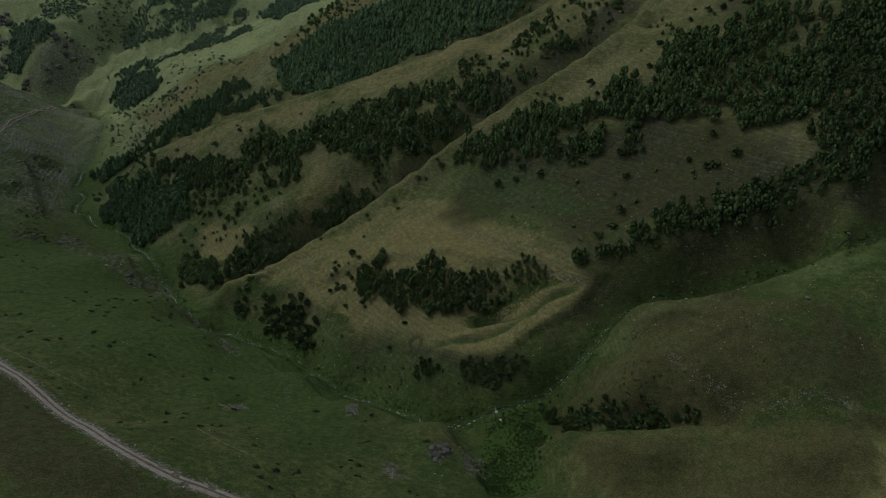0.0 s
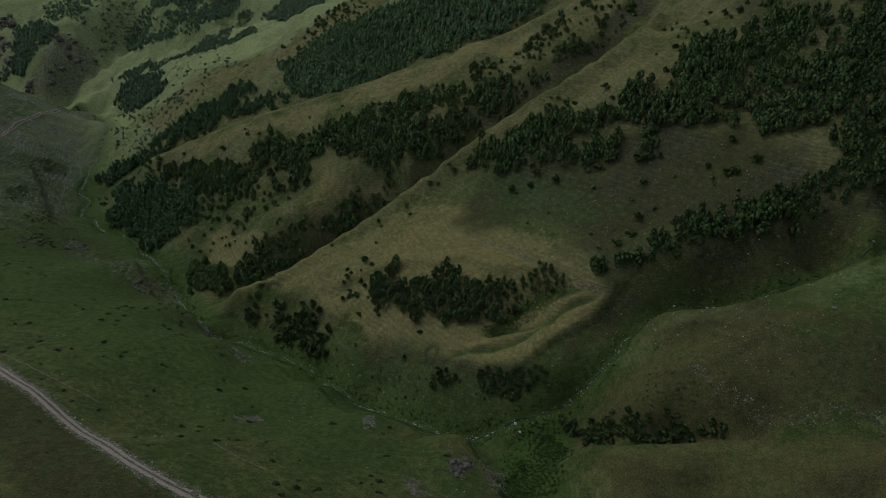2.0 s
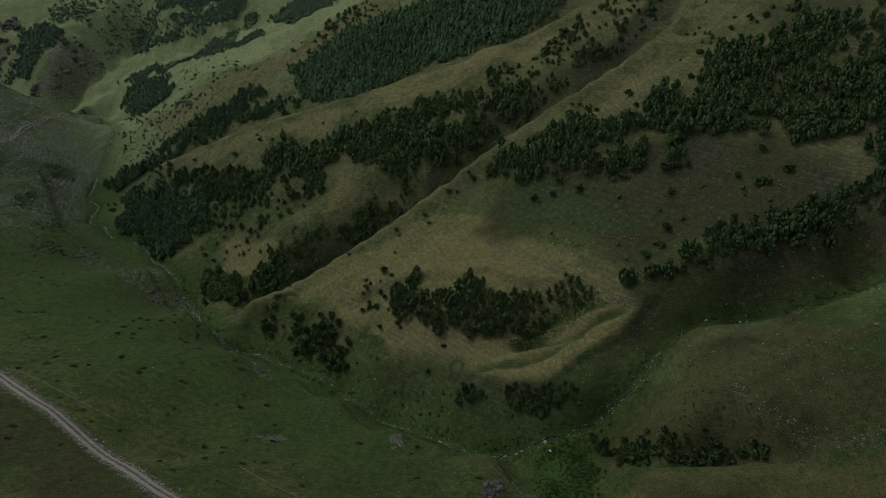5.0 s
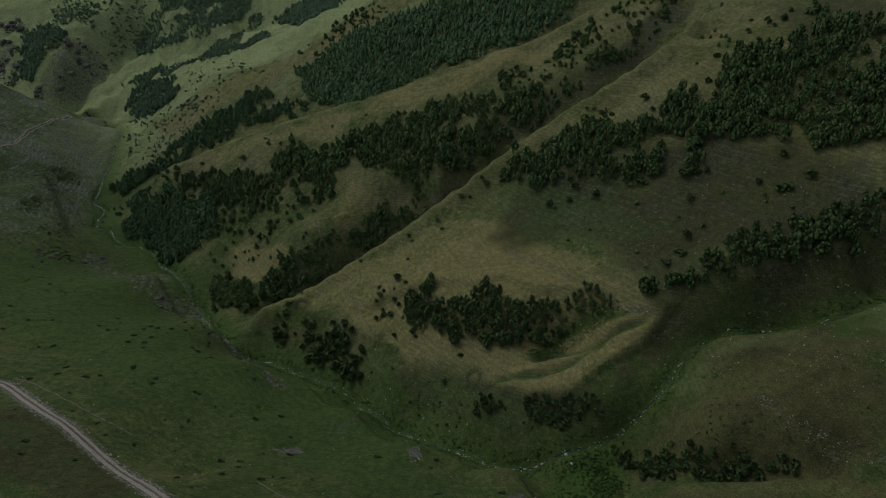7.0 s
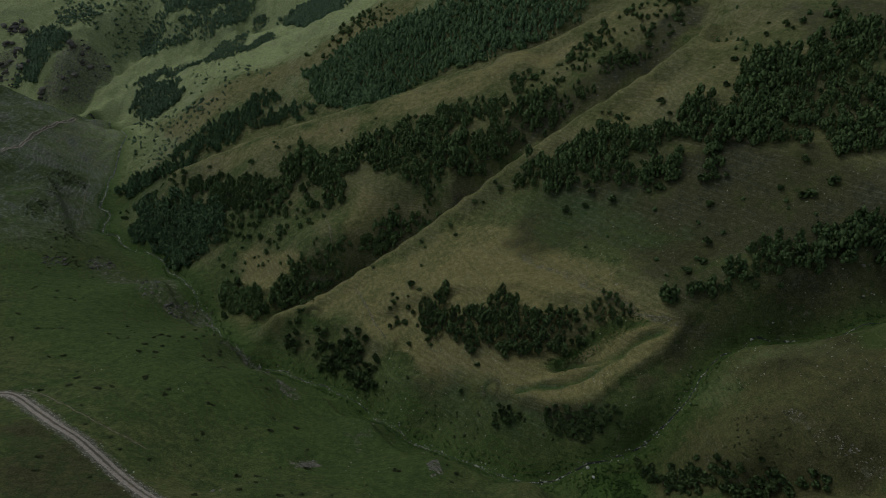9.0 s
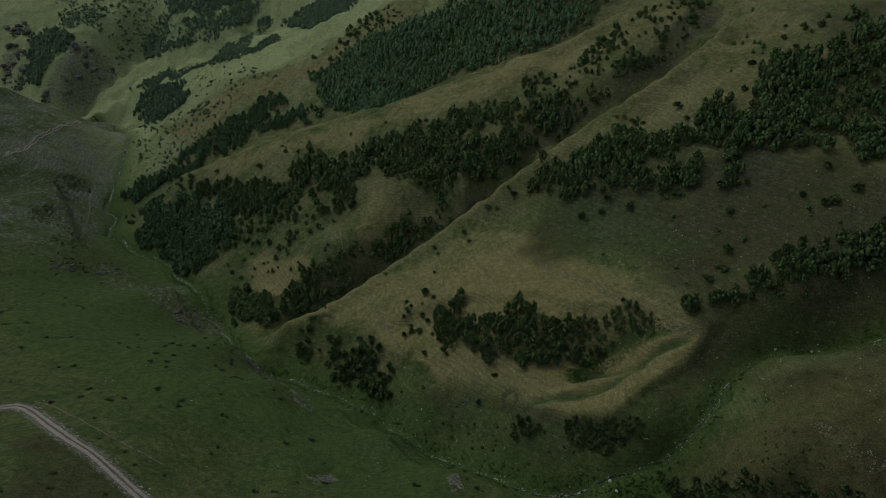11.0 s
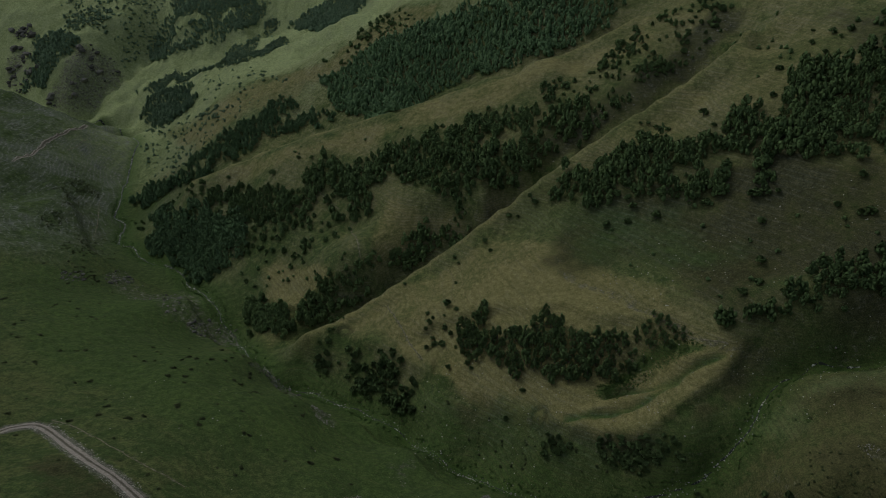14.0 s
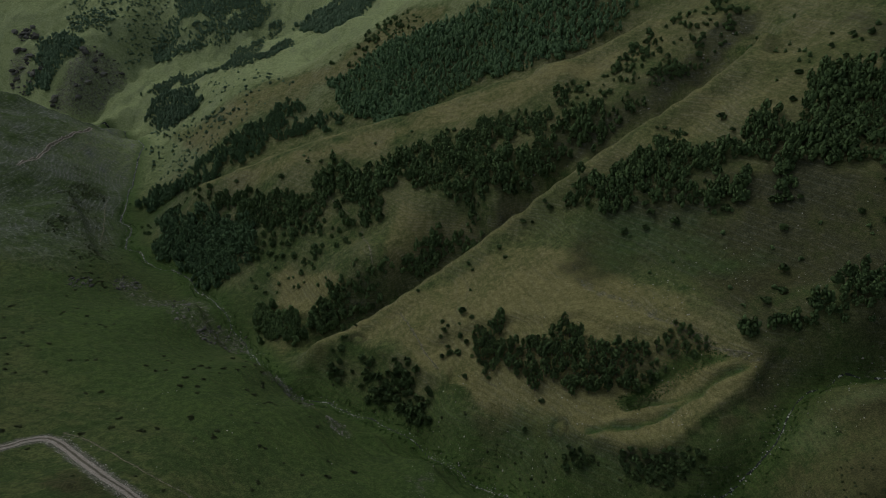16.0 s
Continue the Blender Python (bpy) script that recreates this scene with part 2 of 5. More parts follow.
    "central_ravine": [(-118.8, 305.9, -16.9), (-108.8, 313.6, -16), (-98.5, 321.1, -14.2), (-88, 328.3, -11.1), (-77.1, 334.9, -6.8), (-65.9, 340.8, -1.7), (-54.3, 346.1, 3.8), (-42.6, 351.1, 9.7), (-30.9, 356.1, 15.8), (-19.3, 361.2, 22.3), (-7.4, 366, 29.4), (4.6, 370.3, 36.8), (16.7, 374.3, 44.2), (29, 378, 51.7), (41.3, 381.7, 58.9), (53.5, 385.7, 65.9), (65.6, 390, 72.4), (77.5, 394.7, 78.5), (89.1, 400.2, 84.5), (100.2, 406.5, 90.6), (110.7, 413.6, 97.2), (121, 421.3, 104)],
    "second_spur_crest_line": [(-230.3, 475.6, -1.5), (-213.8, 476.3, 5.3), (-197.2, 476.2, 12.2), (-180.5, 475.1, 19.1), (-163.7, 473.7, 25.9), (-146.9, 472.2, 32.1), (-130.1, 470.9, 37.7), (-113.3, 469.7, 42.9), (-96.5, 468.9, 48.1), (-79.7, 468.3, 53.3), (-62.8, 468.2, 58.7), (-46, 468.5, 64.3), (-29.1, 469.2, 70), (-12.3, 469.9, 75.6), (4.5, 470.2, 81.1), (21.2, 470.5, 86.7), (37.9, 471.4, 93.1), (54.6, 473.2, 100.9), (71.2, 475.7, 109.6)],
    "second_ravine": [(-237.7, 492, -14.2), (-220.6, 492.9, -7.2), (-203.4, 493, -0.1), (-186, 492.1, 7), (-168.7, 490.9, 14), (-151.2, 489.6, 20.4), (-133.8, 488.4, 26.2), (-116.4, 487.4, 31.5), (-98.9, 486.6, 36.8), (-81.5, 486.2, 42.2), (-64, 486.1, 47.8), (-46.5, 486.5, 53.6), (-29.1, 487.2, 59.5), (-11.7, 487.8, 65.3), (5.8, 488.2, 71.1), (23.1, 488.4, 76.9), (40.5, 489.2, 83.6), (57.7, 490.9, 91.6), (75, 493.3, 100.7)],
    "left_hill_crest_line": [(-466.2, 671.2, 8.4), (-456.5, 667.2, 3.2), (-437.5, 669, -4.8), (-419.9, 673.5, -14.2), (-409, 681.3, -23.2), (-414.5, 722, -37.8), (-393, 713.4, -41.4), (-356.1, 663.4, -34.1)],
    "left_hill_back": [(-488.6, 704.3, -8.5), (-478.7, 700.5, -14.1), (-458.9, 702.8, -22.5), (-440.5, 707.8, -32.6), (-429, 715.9, -42), (-433.9, 757, -56.8), (-411.7, 748.8, -60.9), (-374.4, 699, -54.2)],
    "east_spur_crest_line": [(25.7, 195.6, 1.9), (37, 198.3, 4.2), (44.9, 201.1, 7.5), (52.9, 205.6, 13.7), (62.7, 213.5, 20.4), (69, 218.4, 24.6), (75.4, 222.7, 27.7), (83, 226, 29.1), (95.8, 224.1, 32.4), (106.2, 222.6, 35.3), (116.1, 220.9, 39.3), (130.6, 221.2, 44.9), (141.3, 229.9, 45), (150.6, 228.5, 50.5), (159.4, 226.7, 55.3), (172.8, 229.1, 59.6)],
    "east_ravine": [(70.5, 223.2, 20.2), (77, 227.5, 23.5), (84.7, 230.7, 25), (97.8, 228.7, 28.3), (108.4, 227.1, 31.3), (118.4, 225.3, 35.5), (133.1, 225.5, 41.3), (143.9, 234.1, 41.5), (153.3, 232.7, 47.1), (162.3, 230.8, 52.1), (175.8, 233.1, 56.5)],
    "south_spur_crest_line": [(35, 168.5, 7.2), (43, 170.7, 11), (48.7, 170, 12.2), (60.5, 164.5, 18.1), (70.9, 162.1, 20.7), (77.6, 161.1, 23.6), (91.8, 157.1, 28.4), (104.4, 151.7, 33.8), (113.1, 147.3, 38.8), (130.8, 146.7, 40.7)],
    "south_ravine": [(36, 173.4, 1.2), (44.2, 175.5, 5.2), (50.1, 174.8, 6.4), (62.2, 169.2, 15), (72.9, 166.7, 18.2), (79.8, 165.6, 22.8), (94.4, 161.4, 28.6), (107.2, 155.8, 34.2), (116.1, 151.3, 38.4), (134.1, 150.4, 40.6)],
    "third_spur_crest_line": [(-371.4, 756.3, -20.7), (-330.9, 749.9, -2), (-296.1, 747.6, 13.9), (-263.4, 747.9, 22.8), (-232.2, 750.8, 32.3), (-201.2, 754.6, 43.3), (-164, 758.9, 58.8), (-127, 760.7, 72.2)],
    "third_spur_back": [(-376.4, 770.3, -26.7), (-335.9, 763.9, -8), (-301.1, 761.6, 7.9), (-268.4, 761.9, 16.8), (-237.2, 764.8, 26.3), (-206.2, 768.6, 37.3), (-169, 772.9, 52.8), (-132, 774.7, 66.2)],
    "far_rib_line": [(-436.1, 762.6, -45.4), (-418.7, 789.8, -32), (-404.3, 808.7, -22.3), (-392.1, 817.2, -15.7), (-360.1, 827.7, -6.8), (-331.2, 827.7, 1.2), (-307.5, 854.9, 8.1), (-275.8, 875.2, 17.6)],
    "far_rib_back": [(-442.1, 773.6, -48.4), (-424.7, 800.8, -37), (-410.3, 819.7, -27.3), (-398.1, 828.2, -20.7), (-366.1, 838.7, -11.8), (-337.2, 838.7, -3.8), (-313.5, 865.9, 3.1), (-281.8, 886.2, 12.6)],
    "far_ridge_line": [(-468.1, 796.3, -55.1), (-454.6, 820.2, -39.1), (-440.1, 839.2, -31), (-432.1, 855.5, -18.2), (-418.9, 877.7, -7.9), (-404.1, 904.7, 4.9)],
    "far_ridge_back": [(-475.1, 807.3, -61.1), (-461.6, 831.2, -45.1), (-447.1, 850.2, -37), (-439.1, 866.5, -24.2), (-425.9, 888.7, -13.9), (-411.1, 915.7, -1.1)],
    "meadow_bank_line": [(-141.2, 283.5, -7.8), (-134.3, 282.6, -11.4), (-111.2, 253.6, -6.3), (-104.1, 250.9, -8.6), (-83, 244.8, -12.2), (-60.3, 224.8, -7.1), (-40.4, 194.4, 4.2), (-29.2, 199.4, -2.1), (-18.3, 190.1, 0.9), (-9.2, 181.1, 5.3), (-0.9, 185.6, 0.9), (3.4, 183.8, 0.3)],
    "meadow_bank_foot": [(-143.4, 288, -11.8), (-136.4, 287.1, -15.5), (-113.2, 258.2, -10.7), (-106, 255.5, -13.1), (-84.6, 249.5, -16.9), (-61.6, 229.6, -12.1), (-41.4, 199.3, -1.3), (-29.9, 204.3, -7.6), (-18.8, 195.1, -4.8), (-9.5, 186, -0.6), (-0.9, 190.6, -4.9), (3.5, 188.8, -5.6)],
    "meadow_east_bank": [(4.5, 183.8, -1.2), (9, 165.1, 6.6), (12.4, 155.2, 8.5), (14, 145.8, 11.3)],
    "meadow_east_foot": [(4.6, 188.8, -7.1), (9.3, 170.1, 0.4), (12.8, 160.1, 2), (14.5, 150.7, 4.5)],
}

CONTROL = np.array([q for line in LANDFORMS.values() for q in line], float)


def sheet_weights(c, stiff=0.0006):
    xy, n = c[:, :2] / 100, len(c)
    r2 = ((xy[:, None] - xy[None]) ** 2).sum(2)
    a = np.zeros((n + 3, n + 3))
    a[:n, :n] = 0.5 * r2 * np.log(r2 + 1e-12) + stiff * np.eye(n)
    a[:n, n:] = np.c_[np.ones(n), xy]
    a[n:, :n] = a[:n, n:].T
    return np.linalg.solve(a, np.r_[c[:, 2], 0, 0, 0])


SHEET = sheet_weights(CONTROL)


def smooth_height(x, y):
    x, y = np.asarray(x, float) / 100, np.asarray(y, float) / 100
    z = SHEET[-3] + SHEET[-2] * x + SHEET[-1] * y
    for (a, b, _), w in zip(CONTROL, SHEET[:-3]):
        r2 = (x - a / 100) ** 2 + (y - b / 100) ** 2
        z += 0.5 * w * r2 * np.log(r2 + 1e-12)
    return z


def hash2(i, j, seed):
    h = np.sin(i * 127.1 + j * 311.7 + seed * 74.7) * 43758.5453
    return h - np.floor(h)


def value_noise(x, y, size, seed):
    u, v = np.asarray(x) / size, np.asarray(y) / size
    i, j = np.floor(u), np.floor(v)
    f, g = u - i, v - j
    f, g = f * f * (3 - 2 * f), g * g * (3 - 2 * g)
    a = hash2(i, j, seed) * (1 - f) + hash2(i + 1, j, seed) * f
    b = hash2(i, j + 1, seed) * (1 - f) + hash2(i + 1, j + 1, seed) * f
    return (a * (1 - g) + b * g) * 2 - 1


def fractal(x, y, size, seed, octaves=4):
    return sum(value_noise(x, y, size / 2 ** k, seed + k) / 2 ** k for k in range(octaves))


def line_distance(x, y, line):
    """Distance to a polyline, and how far along it (0 to 1) the nearest place lies."""
    best, along = np.full(np.shape(x), 1e9), np.zeros(np.shape(x))
    n = len(line) - 1
    for k in range(n):
        (ax, ay), (bx, by) = line[k][:2], line[k + 1][:2]
        dx, dy = bx - ax, by - ay
        t = np.clip(((x - ax) * dx + (y - ay) * dy) / (dx * dx + dy * dy), 0, 1)
        d = np.hypot(x - ax - t * dx, y - ay - t * dy)
        near = d < best
        best, along = np.where(near, d, best), np.where(near, (k + t) / n, along)
    return best, along


def signed_distance(x, y, line):
    """Distance to a polyline, plus on its left side and minus on its right; far beyond its ends it is large."""
    best, sign = np.full(np.shape(x), 1e9), np.ones(np.shape(x))
    for (ax, ay), (bx, by) in zip(line, line[1:]):
        dx, dy = bx - ax, by - ay
        t = np.clip(((x - ax) * dx + (y - ay) * dy) / (dx * dx + dy * dy), 0, 1)
        d = np.hypot(x - ax - t * dx, y - ay - t * dy)
        near = d < best
        best = np.where(near, d, best)
        sign = np.where(near, np.where(dx * (y - ay) - dy * (x - ax) >= 0, 1.0, -1.0), sign)
    return best * sign


# ---- lines that run over the land ----
STREAM = [(178, 231), (165, 229), (150, 228), (136, 227), (119, 226), (98, 229), (82, 229), (71, 224), (62, 214), (55, 207), (48, 203), (37, 198.5), (26, 196), (17, 194), (4, 193.5),
          (-7.2, 195.2), (-17.1, 202.2), (-27.7, 209.2), (-36.7, 216.7), (-45.9, 221), (-55.6, 229), (-67.1, 245.3), (-78.2, 253.1), (-85.9, 260.5), (-99.3, 267.4), (-108.7, 273.6), (-119.2, 277.2), (-125.3, 276.6), (-132.3, 283.8), (-141.4, 294.4), (-154.2, 313.7), (-162.8, 329.5), (-171.4, 338.5), (-174.3, 343.5), (-183, 355), (-195, 373.6), (-209.7, 390.2), (-213.1, 397.5), (-227, 413.9), (-237.1, 421.4), (-245.3, 424.2), (-259, 433.6), (-268.7, 445.9), (-278.1, 447.6), (-284.2, 462.6), (-292.5, 485.8), (-295.7, 492.8), (-303.8, 498.2), (-308.2, 510.7), (-312, 526.5), (-326.8, 568), (-339, 609.7), (-345.4, 637.7), (-349.1, 654.9), (-359.6, 670.1), (-393.6, 714.5), (-408, 743), (-470, 775), (-560, 800)]
ROAD = [(-30, 108), (-57, 119), (-70, 123), (-81, 128), (-93, 135), (-106, 145), (-129, 164), (-145, 176.5), (-156, 183.5), (-168, 193), (-179, 202), (-186, 206.5), (-191, 207),
        (-195, 204), (-199, 199), (-206, 196), (-230, 196), (-280, 190)]
PATHS = {
    "spur_track": [(-76, 312), (-70, 294), (-64.5, 282), (-58, 270)],
    "spur_path": [(32, 260), (40, 253), (47, 245), (59, 238)],
    "hill_path": [(-377.6, 510.2), (-381, 531.4), (-389, 568.5), (-391.6, 592.4), (-390.5, 611.7), (-391, 640.8), (-404, 672)],
    "hill_path_two": [(-378, 586), (-377.1, 598.7), (-379.2, 625.3)],
    "valley_track": [(-324.7, 521.4), (-317.2, 502.8), (-301.6, 467.2), (-293.5, 446)],
    "meadow_track_two": [(-79, 156.6), (-68.8, 148.4), (-58.2, 141.9)],
    "nose_track": [(-102, 380), (-96, 355), (-92, 340)],
    "nose_path": [(-126, 415), (-119, 405), (-111, 395)],
    "meadow_track": [(-185.5, 211), (-174.8, 206.9), (-158, 195.7), (-141.7, 185.9), (-126.9, 179.5)],
}
# old earth banks on the terrace: a line, its half width and height
BANKS = [
    ([(19.2, 234), (28.4, 237.3), (35.7, 236.1), (48.3, 234.7)], 2.0, 1.3),
    ([(4.4, 222.9), (17.6, 227.2), (28.2, 227), (34.4, 226.6)], 2.0, 1.2),
    ([(12.5, 229.4), (21.6, 231.9), (29.1, 230), (33.9, 229.1), (38.8, 229), (47.7, 232.6), (56.5, 234.9)], 1.1, -1.7),
    ([(-2.3, 222.9), (12.2, 221.8), (21.8, 222.7), (30.4, 226), (38.4, 227.6)], 1.1, -1.6),
    ([(6.2, 291.9), (21.5, 276.3), (30.2, 262.4), (39.5, 252.9), (48.2, 243.7), (57, 236.9), (63.4, 235.5)], 2.2, -1.2),
]
# short steep breaks of slope: a line whose left side is high, the reach and the height of the step
SCARPS = {
    "terrace_edge": (7.0, 3.0, [(-91, 292), (-66, 270), (-38, 246), (-52.1, 260.2), (-35.6, 243.4), (-12.6, 226.3), (-0.3, 218.3), (14.1, 211.7), (23.9, 210.6), (29.4, 213.2), (41.1, 219), (54.6, 227.7), (63.3, 234.5)]),
    "meadow_bank": (6.0, 3.4, [(13, 146), (12, 156), (8, 164), (3, 181), (-1, 183), (-9, 181), (-18, 189), (-29, 195), (-42, 199), (-60, 222), (-83, 243), (-103, 248), (-111, 252), (-134, 281), (-141, 284), (-170, 318), (-190, 345)]),
    "east_spur_edge": (5.0, 1.8, [(172, 228), (158, 225), (140, 227), (129, 219), (114, 217), (104, 218), (93, 219), (82, 223), (75, 221), (69, 216), (62, 211), (53, 204), (45, 200), (37, 197), (26, 194)]),
    "south_spur_edge": (7.0, 4.0, [(88, 157), (78, 161), (70, 161), (60, 163), (48, 167), (43, 169), (33, 167)]),
    "ravine_bank": (5.0, 2.2, [(93, 236), (107, 239), (123, 241), (138, 245), (152, 247), (162, 245), (180, 249)]),
    "copse_hollow": (6.0, 2.0, [(-53, 284), (-40, 285), (-23, 282), (-8, 272), (2, 273), (15, 261), (33, 255), (41, 248)]),
    "ravine_lip": (8.0, 3.0, [(116.1, 415), (95.8, 398.5), (69, 385.4), (37.7, 374.9), (6.8, 366.1), (-12.4, 358.8), (-30.5, 351.1)]),
    "nose_edge": (5.0, 1.8, [(-143, 342), (-133, 332), (-122, 327), (-116, 328), (-103, 330), (-85, 333)]),
    "left_bank": (9.0, 4.0, [(-231, 386), (-255, 393), (-272, 404), (-307, 457), (-334, 498)]),
}
# ring-shaped hut marks in the turf: centre and radius
RINGS = [(-12, 227.5, 3.0), (-96, 300, 3.2), (66, 146, 1.6)]


# rocky faces on the far mountain: centre and radius
CLIFFS = [(-573, 865, 36), (-478, 840, 44), (-590, 915, 18)]


def height(x, y):
    z = smooth_height(x, y)
    d, _ = line_distance(x, y, STREAM)
    z -= 1.6 * np.exp(-(d / 3.0) ** 2)
    rough = np.clip(d / 25, 0.15, 1)
    r, _ = line_distance(x, y, ROAD)
    rough *= np.clip((r - 2) / 6, 0.02, 1)
    far = 1 + np.clip((y - 520) / 120, 0, 2.5) + 0.8 * np.clip((-x - 250) / 60, 0, 1)
    rough = rough * far
    z += rough * (0.55 * fractal(x, y, 34, 3) + 0.34 * fractal(x, y, 7, 11, 3) + 0.17 * fractal(x, y, 2.6, 23, 2))
    hill = np.clip((-x - 265 - 0.15 * (y - 400)) / 30, 0, 1) * np.clip((y - 360) / 40, 0, 1) * np.clip((760 - y) / 40, 0, 1)
    z += 0.35 * hill * np.sin(z * 1.6 + 1.5 * fractal(x, y, 60, 71, 2)) + 0.10 * np.sin(z * 3.1 + 2 * fractal(x, y, 40, 73, 2))
    # ribs and gullies of the far mountain
    mount = np.clip((y - 640) / 60, 0, 1)
    z += mount * (6.0 * np.abs(fractal(x + 0.4 * y, y * 0.35, 40, 81, 3)) - 3.0)
    # broken rock faces of the far cliffs
    for cx, cy, r in CLIFFS:
        near = np.exp(-(np.hypot(x - cx, y - cy) / r) ** 4)
        z += near * (7.0 * np.abs(fractal(x + 0.3 * y, y * 0.35, 14, 83, 4)) - 4.0)
    for line, half, lift in BANKS:
        b, _ = line_distance(x, y, line)
        z += lift * np.exp(-(b / half) ** 2)
    for reach, step, line in SCARPS.values():
        s = signed_distance(x, y, line) + 0.7 * fractal(x, y, 6, 61, 2)
        z += 0.5 * step * np.tanh(s / 0.9) * np.exp(-(s / reach) ** 2)
    for cx, cy, r in RINGS:
        q = np.hypot(x - cx, y - cy)
        z -= 0.9 * np.exp(-((q - r) / 0.8) ** 2)
    return z


def grid_lines(*spans):
    """Spacing that changes from span to span: (from, to, step)."""
    return np.concatenate([np.arange(a, b, s) for a, b, s in spans] + [[spans[-1][1]]])


def mesh_from(name, verts, faces, mat=None, smooth=True, normals=None):
    me = bpy.data.meshes.new(name)
    verts, faces = np.asarray(verts, np.float32), np.asarray(faces, np.int32)
    k = faces.shape[1]
    me.vertices.add(len(verts))
    me.vertices.foreach_set("co", verts.ravel())
    me.loops.add(faces.size)
    me.loops.foreach_set("vertex_index", faces.ravel())
    me.polygons.add(len(faces))
    me.polygons.foreach_set("loop_start", np.arange(0, faces.size, k, dtype=np.int32))
    me.polygons.foreach_set("use_smooth", np.full(len(faces), smooth))
    me.update(calc_edges=True)
    if normals is not None:
        me.normals_split_custom_set_from_vertices(np.asarray(normals, np.float32))
    if mat is not None:
        me.materials.append(mat)
    return me


